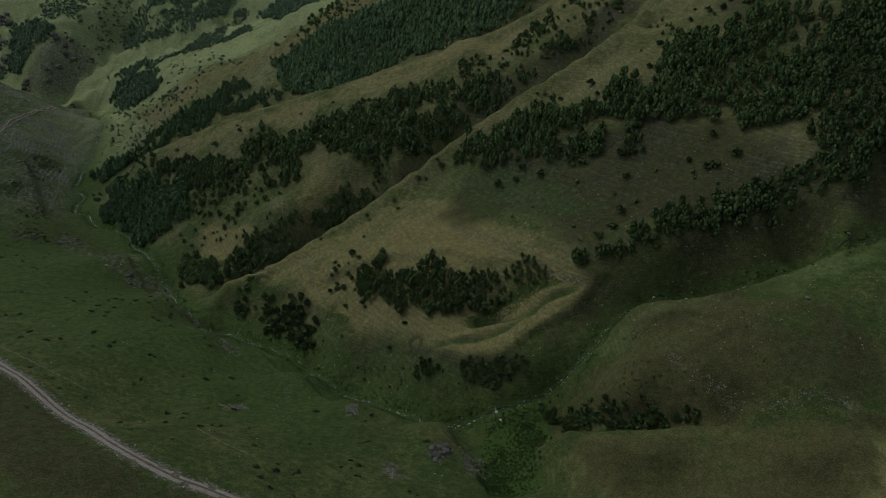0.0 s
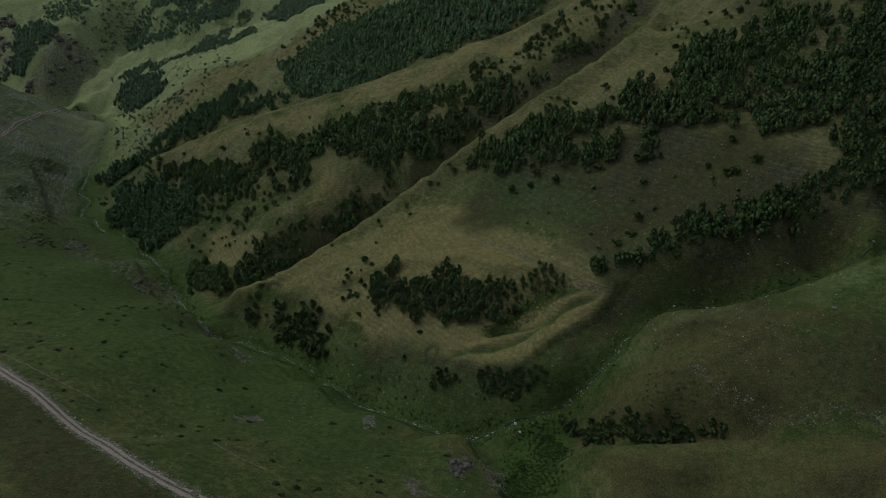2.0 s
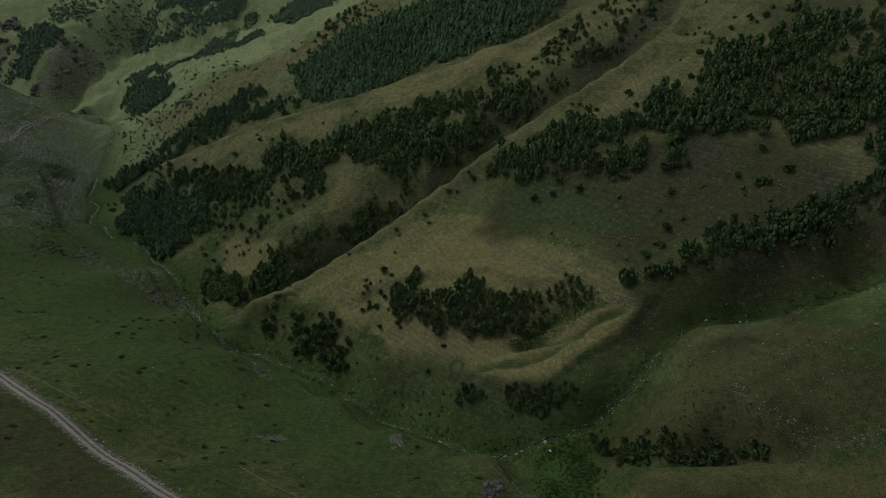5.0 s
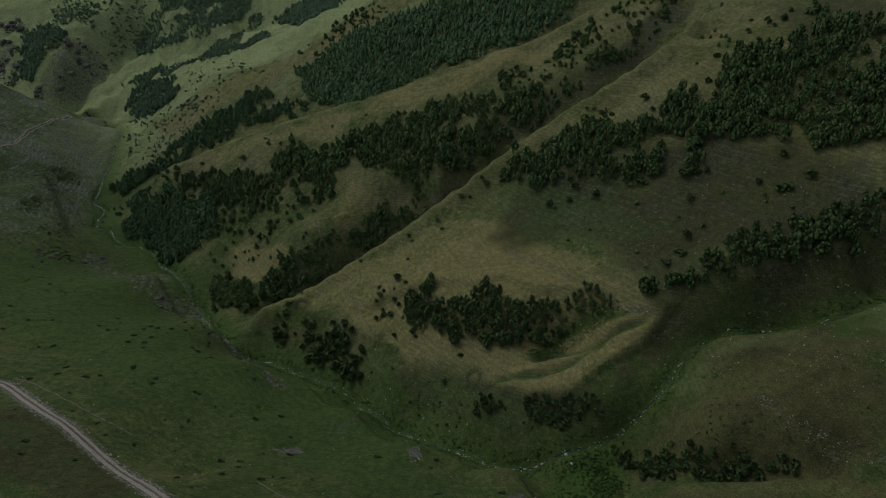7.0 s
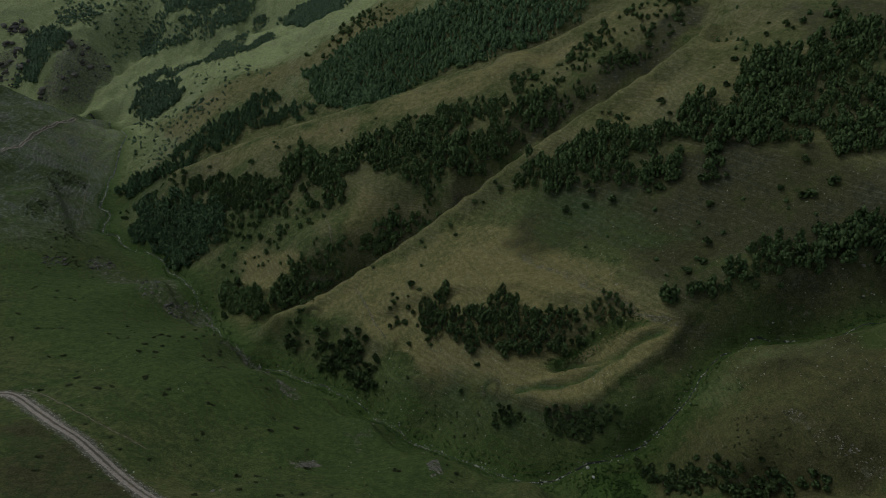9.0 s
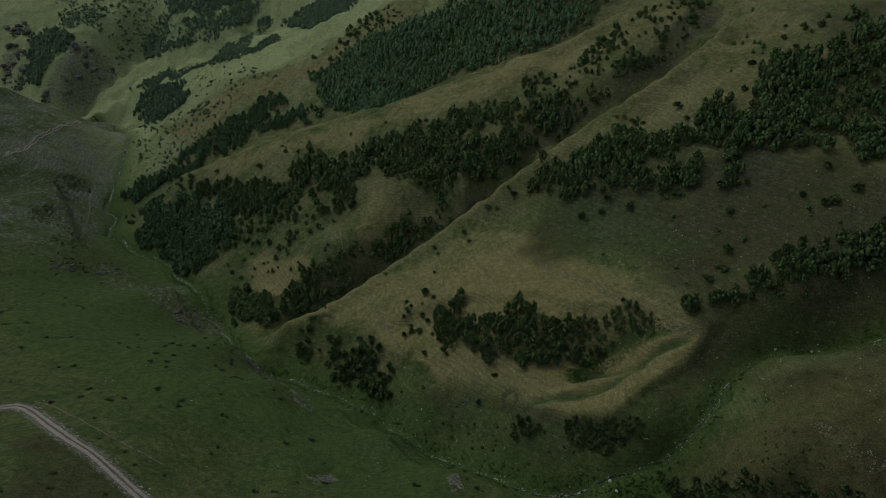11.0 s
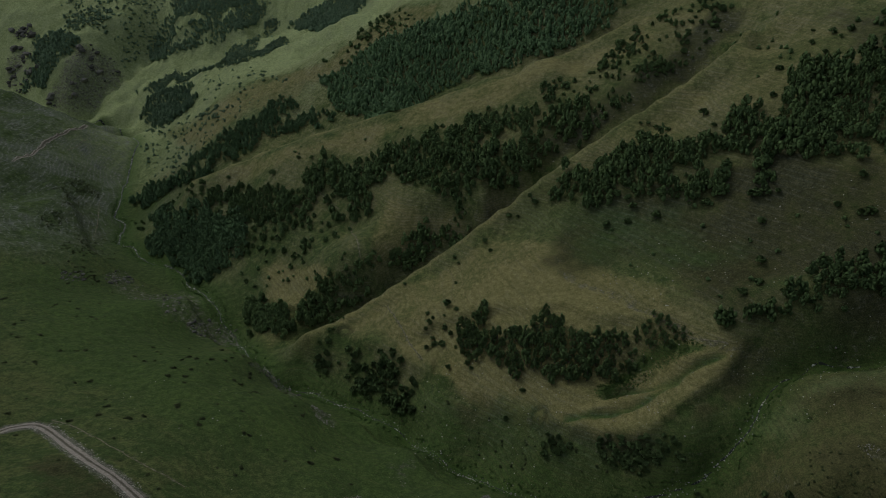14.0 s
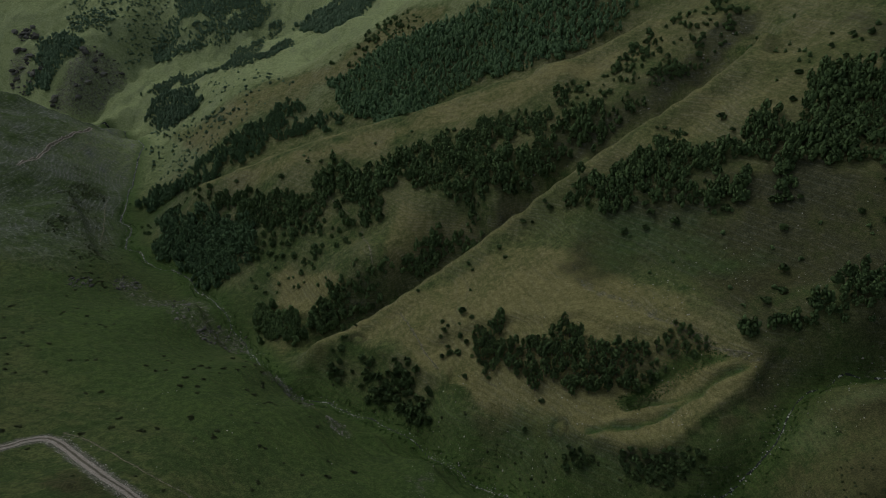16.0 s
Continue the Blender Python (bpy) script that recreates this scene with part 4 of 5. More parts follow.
def build_ground():
    xs = grid_lines((-4500, -1200, 300), (-1200, -700, 40), (-700, -420, 4), (-420, -320, 2.0), (-320, 180, 1.3), (180, 300, 4), (300, 1000, 60), (1000, 4500, 350))
    ys = grid_lines((-4000, -400, 300), (-400, 60, 30), (60, 130, 3), (130, 420, 1.25), (420, 640, 2.0), (640, 1000, 3.5), (1000, 1300, 20), (1300, 5200, 300))
    gx, gy = np.meshgrid(xs, ys)
    x, y = gx.ravel(), gy.ravel()
    z = height(np.clip(x, -1000, 450), np.clip(y, -250, 1400))
    out = np.maximum(np.abs(x + 200) - 800, np.abs(y - 550) - 850) / 1000
    z = z + np.clip(out, 0, 3) * 120 * (1 + fractal(x, y, 1500, 5, 3))
    nx, ny = len(xs), len(ys)
    i = (np.arange(ny - 1)[:, None] * nx + np.arange(nx - 1)[None]).ravel()
    faces = np.stack([i, i + 1, i + nx + 1, i + nx], 1)
    me = mesh_from("ground", np.stack([x, y, z], 1), faces, GRASS)
    zz = z.reshape(ny, nx)
    slope = np.hypot(np.gradient(zz, xs, axis=1), np.gradient(zz, ys, axis=0)).ravel()
    d, _ = line_distance(x, y, STREAM)
    dry = np.clip(0.10 + z / 400 + 0.10 * np.clip(slope, 0, 1), 0, 0.35)
    north = np.clip(-signed_distance(x, y, STREAM) / 20, 0, 1)
    meadow = np.clip(signed_distance(x, y, STREAM) / 20, 0, 1)
    dry = dry * (1 - 0.3 * meadow) + north * np.clip(0.08 + 0.14 * fractal(x, y, 45, 91, 3), 0, 0.4)
    lush = np.clip(1 - d / 12, 0, 1) * 0.7
    bare = np.clip((slope - 1.0) * 0.8, 0, 0.4)
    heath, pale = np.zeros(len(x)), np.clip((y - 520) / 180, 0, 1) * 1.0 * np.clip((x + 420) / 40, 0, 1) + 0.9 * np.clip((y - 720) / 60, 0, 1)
    seen = (np.abs(x + 200) < 480) & (y > 80) & (y < 1000)
    sx, sy = x[seen], y[seen]
    for kind, w, soft, poly in ZONES.values():
        edge, _ = line_distance(sx, sy, poly + poly[:1])
        edge = np.where(inside(sx, sy, poly), edge, -edge) + soft * 0.8 * fractal(sx, sy, soft * 2.5, 31, 3)
        add = w * np.clip(edge / soft + 0.5, 0, 1)
        if kind == "tan":
            pale[seen] *= 1 - add
            dry[seen] = np.maximum(dry[seen], add)
        elif kind == "dry":
            dry[seen] = np.maximum(dry[seen], dry[seen] * 0.5 + add)
        elif kind == "lush":
            lush[seen] = np.maximum(lush[seen], add)
        elif kind == "heath":
            heath[seen] = np.maximum(heath[seen], add)
        elif kind == "pale":
            pale[seen] = np.maximum(pale[seen], add)
        else:
            bare[seen] = np.maximum(bare[seen], add)
    for cx, cy, cr in RINGS:
        q = np.hypot(x - cx, y - cy)
        heath = np.maximum(heath, 0.95 * np.exp(-((q - cr) / 0.95) ** 2))
    for line in PATHS.values():
        p, _ = line_distance(x, y, line)
        bare = np.maximum(bare, 0.7 * np.exp(-(p / 1.1) ** 2))
    for name in ("central_ravine",):
        p, _ = line_distance(sx, sy, LANDFORMS[name])
        heath[seen] = np.maximum(heath[seen], 0.35 * np.exp(-(p / 4.0) ** 2))
        bare[seen] = np.maximum(bare[seen], 0.30 * np.exp(-(p / 3.0) ** 2))
    for name in ("central_spur_crest_line", "second_spur_crest_line"):
        p, _ = line_distance(sx, sy, LANDFORMS[name])
        dry[seen] = np.maximum(dry[seen], 0.85 * np.exp(-(p / 7.0) ** 2))
        heath[seen] *= 1 - 0.8 * np.exp(-(p / 3.5) ** 2)
    for line, half, lift in BANKS:
        p, _ = line_distance(sx, sy, line)
        if half > 2.1:
            bare[seen] = np.maximum(bare[seen], 0.75 * np.exp(-(p / 1.4) ** 2))
        elif lift < 0:
            lush[seen] = np.maximum(lush[seen], 0.9 * np.exp(-(p / (half * 1.2)) ** 2))
        else:
            dry[seen] = np.maximum(dry[seen], 0.9 * np.exp(-(p / half) ** 2))
    hill = np.clip((-x - 265 - 0.15 * (y - 400)) / 30, 0, 1) * np.clip((y - 360) / 40, 0, 1) * np.clip((760 - y) / 40, 0, 1) * np.clip(signed_distance(x, y, STREAM) / 6, 0, 1)
    steps = np.clip(0.85 * hill + 0.28 * north * np.clip(slope * 1.6 - 0.3, 0, 1), 0, 1)
    tread = np.clip(slope * 1.5 - 0.35, 0, 0.5) * (1 - hill) * np.clip((430 - y) / 60, 0, 1)
    lush = np.where(hill > 0.5, lush * 0.3, lush)
    p, _ = line_distance(x, y, ROAD)
    bare = np.maximum(bare, 1.4 * np.exp(-(p / 3.2) ** 4))
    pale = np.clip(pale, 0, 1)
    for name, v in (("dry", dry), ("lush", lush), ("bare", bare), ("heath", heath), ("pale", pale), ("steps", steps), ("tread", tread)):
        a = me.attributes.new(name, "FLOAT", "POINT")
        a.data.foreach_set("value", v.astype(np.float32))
    return tagged(new("ground", me), "green and straw-coloured mountain pasture over spurs and ravines", "ground", kind="structure")


ground = build_ground()


# ---- plants ----
def smooth_line(line, step):
    """A rounded line through the given places, at even steps."""
    p = np.array(line, float)
    p = np.concatenate([[2 * p[0] - p[1]], p, [2 * p[-1] - p[-2]]])
    out = []
    for a, b, c, d in zip(p, p[1:], p[2:], p[3:]):
        n = max(2, int(np.hypot(*(c - b)) / step))
        for t in np.arange(n) / n:
            out.append(0.5 * (2 * b + (c - a) * t + (2 * a - 5 * b + 4 * c - d) * t * t + (3 * b - a - 3 * c + d) * t ** 3))
    return np.array(out + [p[-2]])


def course(line, step, wander, seed):
    """The smooth line with small bends to either side."""
    c = smooth_line(line, step)
    t = np.gradient(c, axis=0)
    t /= np.linalg.norm(t, axis=1)[:, None]
    k = np.arange(len(c)) * step
    return c + np.stack([t[:, 1], -t[:, 0]], 1) * (wander * fractal(k, k * 0 + seed, 11, seed, 3))[:, None]


def leaf_material(name, dark, light):
    m, n, l, b = material(name, 0.75)
    geo = n.new("ShaderNodeNewGeometry")
    isle = geo.outputs["Random Per Island"]
    tree = noise_node(n, l, 0.28, 7, 0.62, geo.outputs["Position"])
    info = n.new("ShaderNodeObjectInfo").outputs["Random"]
    f = calc(n, l, "ADD", calc(n, l, "ADD", calc(n, l, "MULTIPLY", isle, 0.26), 0.34), calc(n, l, "MULTIPLY", calc(n, l, "ADD", calc(n, l, "SUBTRACT", tree, 0.5), calc(n, l, "MULTIPLY", info, 0.12)), 2.2), True)
    col = ramp(n, l, f, (0.0, dark), (1.0, light))
    l.new(col, b.inputs["Base Color"])
    bump(n, l, b, noise_node(n, l, 1.9, 6, 0.7, geo.outputs["Position"]), 1.0, 0.7)
    t = n.new("ShaderNodeBsdfTranslucent")
    l.new(col, t.inputs["Color"])
    mix = n.new("ShaderNodeMixShader")
    mix.inputs["Fac"].default_value = 0.3
    l.new(b.outputs["BSDF"], mix.inputs[1])
    l.new(t.outputs["BSDF"], mix.inputs[2])
    l.new(mix.outputs["Shader"], n["Material Output"].inputs["Surface"])
    return m


LEAF = leaf_material("birch_leaves", (0.067, 0.120, 0.051), (0.218, 0.320, 0.130))
FIRLEAF = leaf_material("dense_wood_leaves", (0.080, 0.152, 0.080), (0.222, 0.345, 0.172))
SCRUBLEAF = leaf_material("scrub_leaves", (0.040, 0.054, 0.024), (0.110, 0.135, 0.060))
HAZELEAF = leaf_material("haze_paled_leaves", (0.090, 0.150, 0.098), (0.240, 0.345, 0.215))
HERB = leaf_material("lush_herbs", (0.036, 0.074, 0.020), (0.098, 0.170, 0.046))
BARK, n_, l_, b_ = material("grey_bark", 0.9)
l_.new(ramp(n_, l_, noise_node(n_, l_, 6.0, 5, 0.6, n_.new("ShaderNodeNewGeometry").outputs["Position"]), (0.3, (0.05, 0.042, 0.034)), (0.7, (0.22, 0.20, 0.17))), b_.inputs["Base Color"])



def clump(center, r, squash, rs):
    """One leafy clump: an uneven twelve-sided ball."""
    g = (1 + 5 ** 0.5) / 2
    v = np.array([(-1, g, 0), (1, g, 0), (-1, -g, 0), (1, -g, 0), (0, -1, g), (0, 1, g), (0, -1, -g), (0, 1, -g), (g, 0, -1), (g, 0, 1), (-g, 0, -1), (-g, 0, 1)]) / 1.9
    f = np.array([(0, 11, 5), (0, 5, 1), (0, 1, 7), (0, 7, 10), (0, 10, 11), (1, 5, 9), (5, 11, 4), (11, 10, 2), (10, 7, 6), (7, 1, 8),
                  (3, 9, 4), (3, 4, 2), (3, 2, 6), (3, 6, 8), (3, 8, 9), (4, 9, 5), (2, 4, 11), (6, 2, 10), (8, 6, 7), (9, 8, 1)])
    q = np.linalg.qr(rs.normal(size=(3, 3)))[0]
    v = (v * rs.uniform(0.72, 1.25, (12, 1))) @ q
    return v * r * np.array([1, 1, squash]) + center, f


def crown_arrays(rs, tall, wide, plumes, leaves, base=0.06, upright=1.5):
    """Verts, triangles and soft normals of a crown: uneven upright plumes of foliage round a stem, with loose leaf sprays on them."""
    vs, fs, ns, k = [], [], [], 0
    tips = []
    for c in range(plumes):
        a = wide * rs.uniform(0.15, 0.24) * min(1.4, (8 / plumes) ** 0.45)
        ang, d = c * 2.4 + rs.uniform(-0.5, 0.5), 0.0 if c == 0 else max(wide * 0.5 - a, 0) * rs.uniform(0.45, 1.0)
        top = tall * (1.0 if c == 0 else rs.uniform(0.45, 0.93) * (1.08 - 0.5 * d / wide))
        b = min(a * upright * rs.uniform(0.9, 1.4), (top - base * tall) * 0.5)
        cen = np.array([math.cos(ang) * d, math.sin(ang) * d, top - b])
        v, f = clump(np.zeros(3), a, b / a, rs)
        n = v / np.array([a, a, b]) ** 2
        n = n / np.linalg.norm(n, axis=1)[:, None] + rs.normal(0, 0.18, v.shape) + np.array([0, 0, 0.3])
        vs.append(v + cen), fs.append(f + k), ns.append(n)
        k += len(v)
        tips.append((cen, a, b))
    pick = rs.integers(0, len(tips), leaves)
    cen = np.array([t[0] for t in tips])[pick]
    ax = np.array([(t[1], t[1], t[2]) for t in tips])[pick]
    d = rs.normal(size=(leaves, 3))
    d[:, 2] = np.abs(d[:, 2]) * 1.1 - 0.3
    d /= np.linalg.norm(d, axis=1)[:, None]
    p = cen + d * ax * rs.uniform(0.86, 1.12, (leaves, 1))
    out = d / ax
    out /= np.linalg.norm(out, axis=1)[:, None]
    tilt = out + rs.normal(0, 0.35, (leaves, 3))
    u = np.cross(tilt, rs.normal(size=(leaves, 3)))
    u /= np.linalg.norm(u, axis=1)[:, None]
    w = np.cross(tilt / np.linalg.norm(tilt, axis=1)[:, None], u)
    s = (np.clip(rs.uniform(0.05, 0.10, leaves) * wide, 0.08, 0.38))[:, None]
    vs.append(np.stack([p - u * s, p + w * s * 1.5, p + u * s], 1).reshape(-1, 3))
    ns.append(np.repeat(out + rs.normal(0, 0.22, (leaves, 3)) + np.array([0, 0, 0.4]), 3, axis=0))
    fs.append(np.arange(leaves * 3).reshape(-1, 3) + k)
    n = np.concatenate(ns)
    return np.concatenate(vs), np.concatenate(fs), n / np.linalg.norm(n, axis=1)[:, None]


def stem_arrays(rs, tall, wide, sides=6):
    """A tapered trunk with a lean, and a few limbs."""
    vs, fs, k = [], [], 0

    def tube(a, b, ra, rb):
        nonlocal k
        d = (b - a) / np.linalg.norm(b - a)
        u = np.cross(d, (0.3, 0.9, 0.1))
        u /= np.linalg.norm(u)
        w = np.cross(d, u)
        ang = np.arange(sides) * 2 * math.pi / sides
        ring = np.cos(ang)[:, None] * u + np.sin(ang)[:, None] * w
        vs.append(np.concatenate([a + ring * ra, b + ring * rb]))
        i = np.arange(sides)
        j = (i + 1) % sides
        fs.append(np.concatenate([np.stack([i, j, j + sides], 1), np.stack([i, j + sides, i + sides], 1)]) + k)
        k += 2 * sides

    lean = rs.uniform(-0.12, 0.12, 2) * tall
    foot, mid, top = np.array([0, 0, -0.4]), np.array([lean[0] * 0.3, lean[1] * 0.3, tall * 0.45]), np.array([lean[0], lean[1], tall * 0.85])
    tube(foot, mid, 0.035 * tall, 0.024 * tall)
    tube(mid, top, 0.024 * tall, 0.006 * tall)
    for q in range(4):
        a = q * 1.7 + rs.uniform(0, 1)
        s = foot + (mid - foot) * rs.uniform(0.55, 0.98)
        tube(s, s + np.array([math.cos(a) * wide * 0.3, math.sin(a) * wide * 0.3, tall * 0.22]), 0.012 * tall, 0.004 * tall)
    return np.concatenate(vs), np.concatenate(fs)


def scatter(rs, density, poly, gap):
    """Places in a wood's outline, no two closer than gap, thinner towards its edges and in glades."""
    p = np.array(poly, float)
    (x0, y0), (x1, y1) = p.min(0) - 7, p.max(0) + 7
    nx, ny = int((x1 - x0) / gap) + 1, int((y1 - y0) / gap) + 1
    gx, gy = np.meshgrid(x0 + gap * np.arange(nx), y0 + gap * np.arange(ny))
    gx = (gx + gap * 0.5 * (np.arange(ny)[:, None] % 2)).ravel() + rs.uniform(-0.42, 0.42, nx * ny) * gap
    gy = gy.ravel() + rs.uniform(-0.42, 0.42, nx * ny) * gap
    edge, _ = line_distance(gx, gy, poly + poly[:1])
    edge = np.where(inside(gx, gy, poly), edge, -edge)
    edge += min(5.0, 0.08 * np.ptp(p, axis=0).min() + 1) * fractal(gx, gy, 13, 57, 3)
    glade = fractal(gx, gy, 16, 51, 3)
    chance = density * np.clip(edge / 5 + 0.6, 0, 1) * (np.full(len(gx), 1.1) if density > 0.92 else np.clip(1.1 + glade * 1.0, 0, 1.1) if density > 0.55 else np.clip(1.0 + glade * 1.1, 0, 2.2))
    keep = (rs.uniform(0, 1, len(gx)) < chance) & (edge > -3)
    return gx[keep], gy[keep]


def planted(name, kinds, which, x, y, z, turn, scale, lift, leaf):
    """One mesh of many plants: each kind's crown turned, scaled and set at its places."""
    vs, fs, ns, at = [], [], [], 0
    for k, (v, f, n) in enumerate(kinds):
        sel = np.nonzero(which == k)[0]
        c, s = np.cos(turn[sel])[:, None], np.sin(turn[sel])[:, None]

        def turned(q):
            return np.stack([q[None, :, 0] * c - q[None, :, 1] * s, q[None, :, 0] * s + q[None, :, 1] * c, np.repeat(q[None, :, 2], len(sel), 0)], 2)

        q = turned(v) * scale[sel][:, None, None] * np.stack([np.ones(len(sel)), np.ones(len(sel)), lift[sel]], 1)[:, None]
        q += np.stack([x[sel], y[sel], z[sel]], 1)[:, None]
        vs.append(q.reshape(-1, 3)), ns.append(turned(n).reshape(-1, 3))
        fs.append((f[None] + (np.arange(len(sel)) * len(v))[:, None, None]).reshape(-1, 3) + at)
        at += len(sel) * len(v)
    return new(name, mesh_from(name, np.concatenate(vs), np.concatenate(fs), leaf, normals=np.concatenate(ns)))


def woodland(name, density, tall, wide, poly, leaf, label, detail):
    """A stand of trees or scrub that nobody could count: one mesh, from six crowns turned and scaled."""
    rs = np.random.default_rng(sum(map(ord, name)) + len(poly) * 7 + int(abs(poly[0][0])))
    x, y = scatter(rs, density, poly, wide * (0.64 if density > 0.55 else 0.95))
    if not len(x):
        return None
    kinds = [crown_arrays(rs, tall * rs.uniform(0.85, 1.15), wide * rs.uniform(0.85, 1.15), *detail, upright=1.0 if tall < wide else 1.35) for k in range(6)]
    n = len(x)
    scale = rs.uniform(0.6, 1.3, n) * (1 + 0.25 * fractal(x, y, 20, 77, 2))
    ob = planted(name, kinds, rs.integers(0, 6, n), x, y, height(x, y) - 0.2, rs.uniform(0, 6.28, n), scale, rs.uniform(0.8, 1.2, n), leaf)
    return tagged(ob, label, "trees" if tall > 2 else "scrub", kind="stuff")


def stream_herbs():
    rs = np.random.default_rng(88)
    c = smooth_line(STREAM[:50], 1.0)
    i = rs.integers(0, len(c), 4200)
    x, y = c[i, 0] + rs.normal(0, 2.6, len(i)), c[i, 1] + rs.normal(0, 2.6, len(i))
    w = course(STREAM, 0.7, 0.9, 4)
    d, _ = line_distance(x, y, w[:len(w) * 3 // 4:3])
    x, y = x[d > 1.5], y[d > 1.5]
    z = height(x, y)
    kinds = [crown_arrays(rs, 0.5, 1.2, 2, 12, base=0.05, upright=0.8) for _ in range(2)]
    n = len(x)
    herbs = planted("stream_herbs", kinds, rs.integers(0, 2, n), x, y, z - 0.1, rs.uniform(0, 6.28, n), rs.uniform(0.5, 1.3, n), np.ones(n), HERB)
    tagged(herbs, "lush green herbs along the stream banks", "plants", kind="stuff")


NEAR = ("copse", "foot_bushes", "low_bushes", "low_bushes_two", "ravine_bushes", "copse_edge")
LABELS = {
    "far_wood": "dense dark green wood on the third spur",
    "far_scrub": "scattered dark green scrub on the far mountain",
    "left_scrub": "low brownish scrub on the stony hillside",
    "spur_wood": "broadleaf wood on the shaded spur slope",
    "ravine_herbs": "lush dark green herbs filling the ravine mouth",
    "nettles": "thick green nettles and tall herbs in the hollow",
    "east_wood": "broadleaf trees in a band above the ravine",
}
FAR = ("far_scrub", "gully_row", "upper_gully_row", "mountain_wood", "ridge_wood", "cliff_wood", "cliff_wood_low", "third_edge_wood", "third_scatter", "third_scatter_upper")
for wood, (density, tall, wide, poly) in WOODS.items():
    if wood not in NEAR:
        leaf = HAZELEAF if wood in FAR else FIRLEAF if wood in ("far_wood", "nose_wood", "second_ravine_wood") else HERB if wood in ("nettles", "ravine_herbs") else SCRUBLEAF if tall < 1 else LEAF
        detail = (2, 10) if tall < 1 else (4, 24) if tall < 3 else (7, 36) if wood in FAR or wood == "far_wood" else (13, 110)
        kind = "nettle_bed" if leaf == HERB else "woodland" if density > 0.5 and tall > 2 else "scrub"
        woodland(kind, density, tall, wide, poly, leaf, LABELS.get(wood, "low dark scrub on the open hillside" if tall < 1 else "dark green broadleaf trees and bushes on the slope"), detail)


# bushes that stand alone on the open slopes: place and width
LONE_BUSHES = {
    "knoll": [(-46.8, 293.9, 6), (-42.5, 288.8, 3), (-55.6, 292.8, 3), (-53.2, 288.9, 2.5), (-47.9, 287.5, 2), (-40.3, 283.5, 3.5), (-56.5, 284.5, 2.5), (-53.1, 279.9, 3), (-49, 273.4, 4), (-53.3, 275, 2.5), (-103.4, 298.4, 3), (-101.4, 299.4, 2.5), (-93.2, 287.9, 4.5), (33.7, 253.9, 3), (2.2, 237.1, 4), (-17, 239.2, 3), (-24, 233.3, 3.5)],
    "spur_slope": [(28.3, 314.5, 5), (37.5, 312.9, 5), (49, 309.4, 6), (40.7, 318.6, 5), (86.1, 287.7, 5), (69.2, 306.7, 6), (86.6, 299.6, 7), (91.1, 299, 6), (95.4, 297.7, 4), (94.2, 306.8, 7), (92.9, 311, 7), (121, 273.6, 6), (118.1, 274.3, 5), (112, 281.8, 4), (130.5, 276.3, 6), (124.3, 290.3, 5), (81.1, 270.9, 6), (68.3, 255, 5.5), (75, 257.6, 4.5), (60, 247.4, 5), (53.3, 365.7, 2.5), (60.2, 362.7, 4), (57.2, 365.9, 3), (65.1, 358.3, 4), (80.2, 354.5, 6), (81.1, 342.1, 4), (108.3, 347.3, 5), (117.4, 365, 5), (84.9, 336, 4), (141.9, 388.8, 3), (144.1, 374.4, 5), (149.8, 369.6, 5), (144.9, 368, 3), (134.9, 374.2, 4), (135.2, 360.9, 4.5), (160.2, 354.4, 7), (150.3, 347.3, 8), (162.2, 362.7, 6)],
    "second_spur": [(-14.2, 346.6, 4), (-9.7, 345, 3), (-1, 348.4, 5), (-3.3, 351.5, 3), (-27.1, 333.4, 4), (-24.8, 326.5, 3), (-42.6, 329.8, 3), (-40.7, 325.2, 2.5), (-67.8, 320.5, 2.5), (-98.1, 308.2, 2), (-48.8, 427.5, 4), (-52.4, 428.7, 4), (-56.1, 429.9, 3), (-143.2, 445, 4), (-134.1, 441.6, 4), (-160.6, 440.7, 5), (-197.6, 462, 4), (-208.3, 457.4, 5), (-217.7, 462.6, 5), (-217.5, 459.2, 4), (-206.1, 438.7, 5), (-193.1, 428.6, 6), (-180.5, 409.9, 3), (-152.4, 372.7, 2.5), (-162.9, 363.4, 4), (-156.1, 357.4, 3), (-112.9, 336.1, 4), (-132.4, 354, 2), (-118.6, 347, 2), (-99.5, 337.5, 2.5), (-95, 338.4, 2), (-42.3, 310.1, 2)],
}


def tree_kind(seed, tall, wide, name, label, category, upright):
    """A tree or bush as one thing with a stem and a crown, built at the world's origin."""
    rs = np.random.default_rng(seed)
    ob = new(name)
    tagged(ob, label, category)
    stem = new("trunk", mesh_from("trunk", *stem_arrays(rs, tall, wide), BARK))
    v, f, n = crown_arrays(rs, tall, wide, 15, 150, upright=upright)
    crown = new("crown", mesh_from("crown", v, f, LEAF, normals=n))
    stem.parent = crown.parent = ob
    return ob


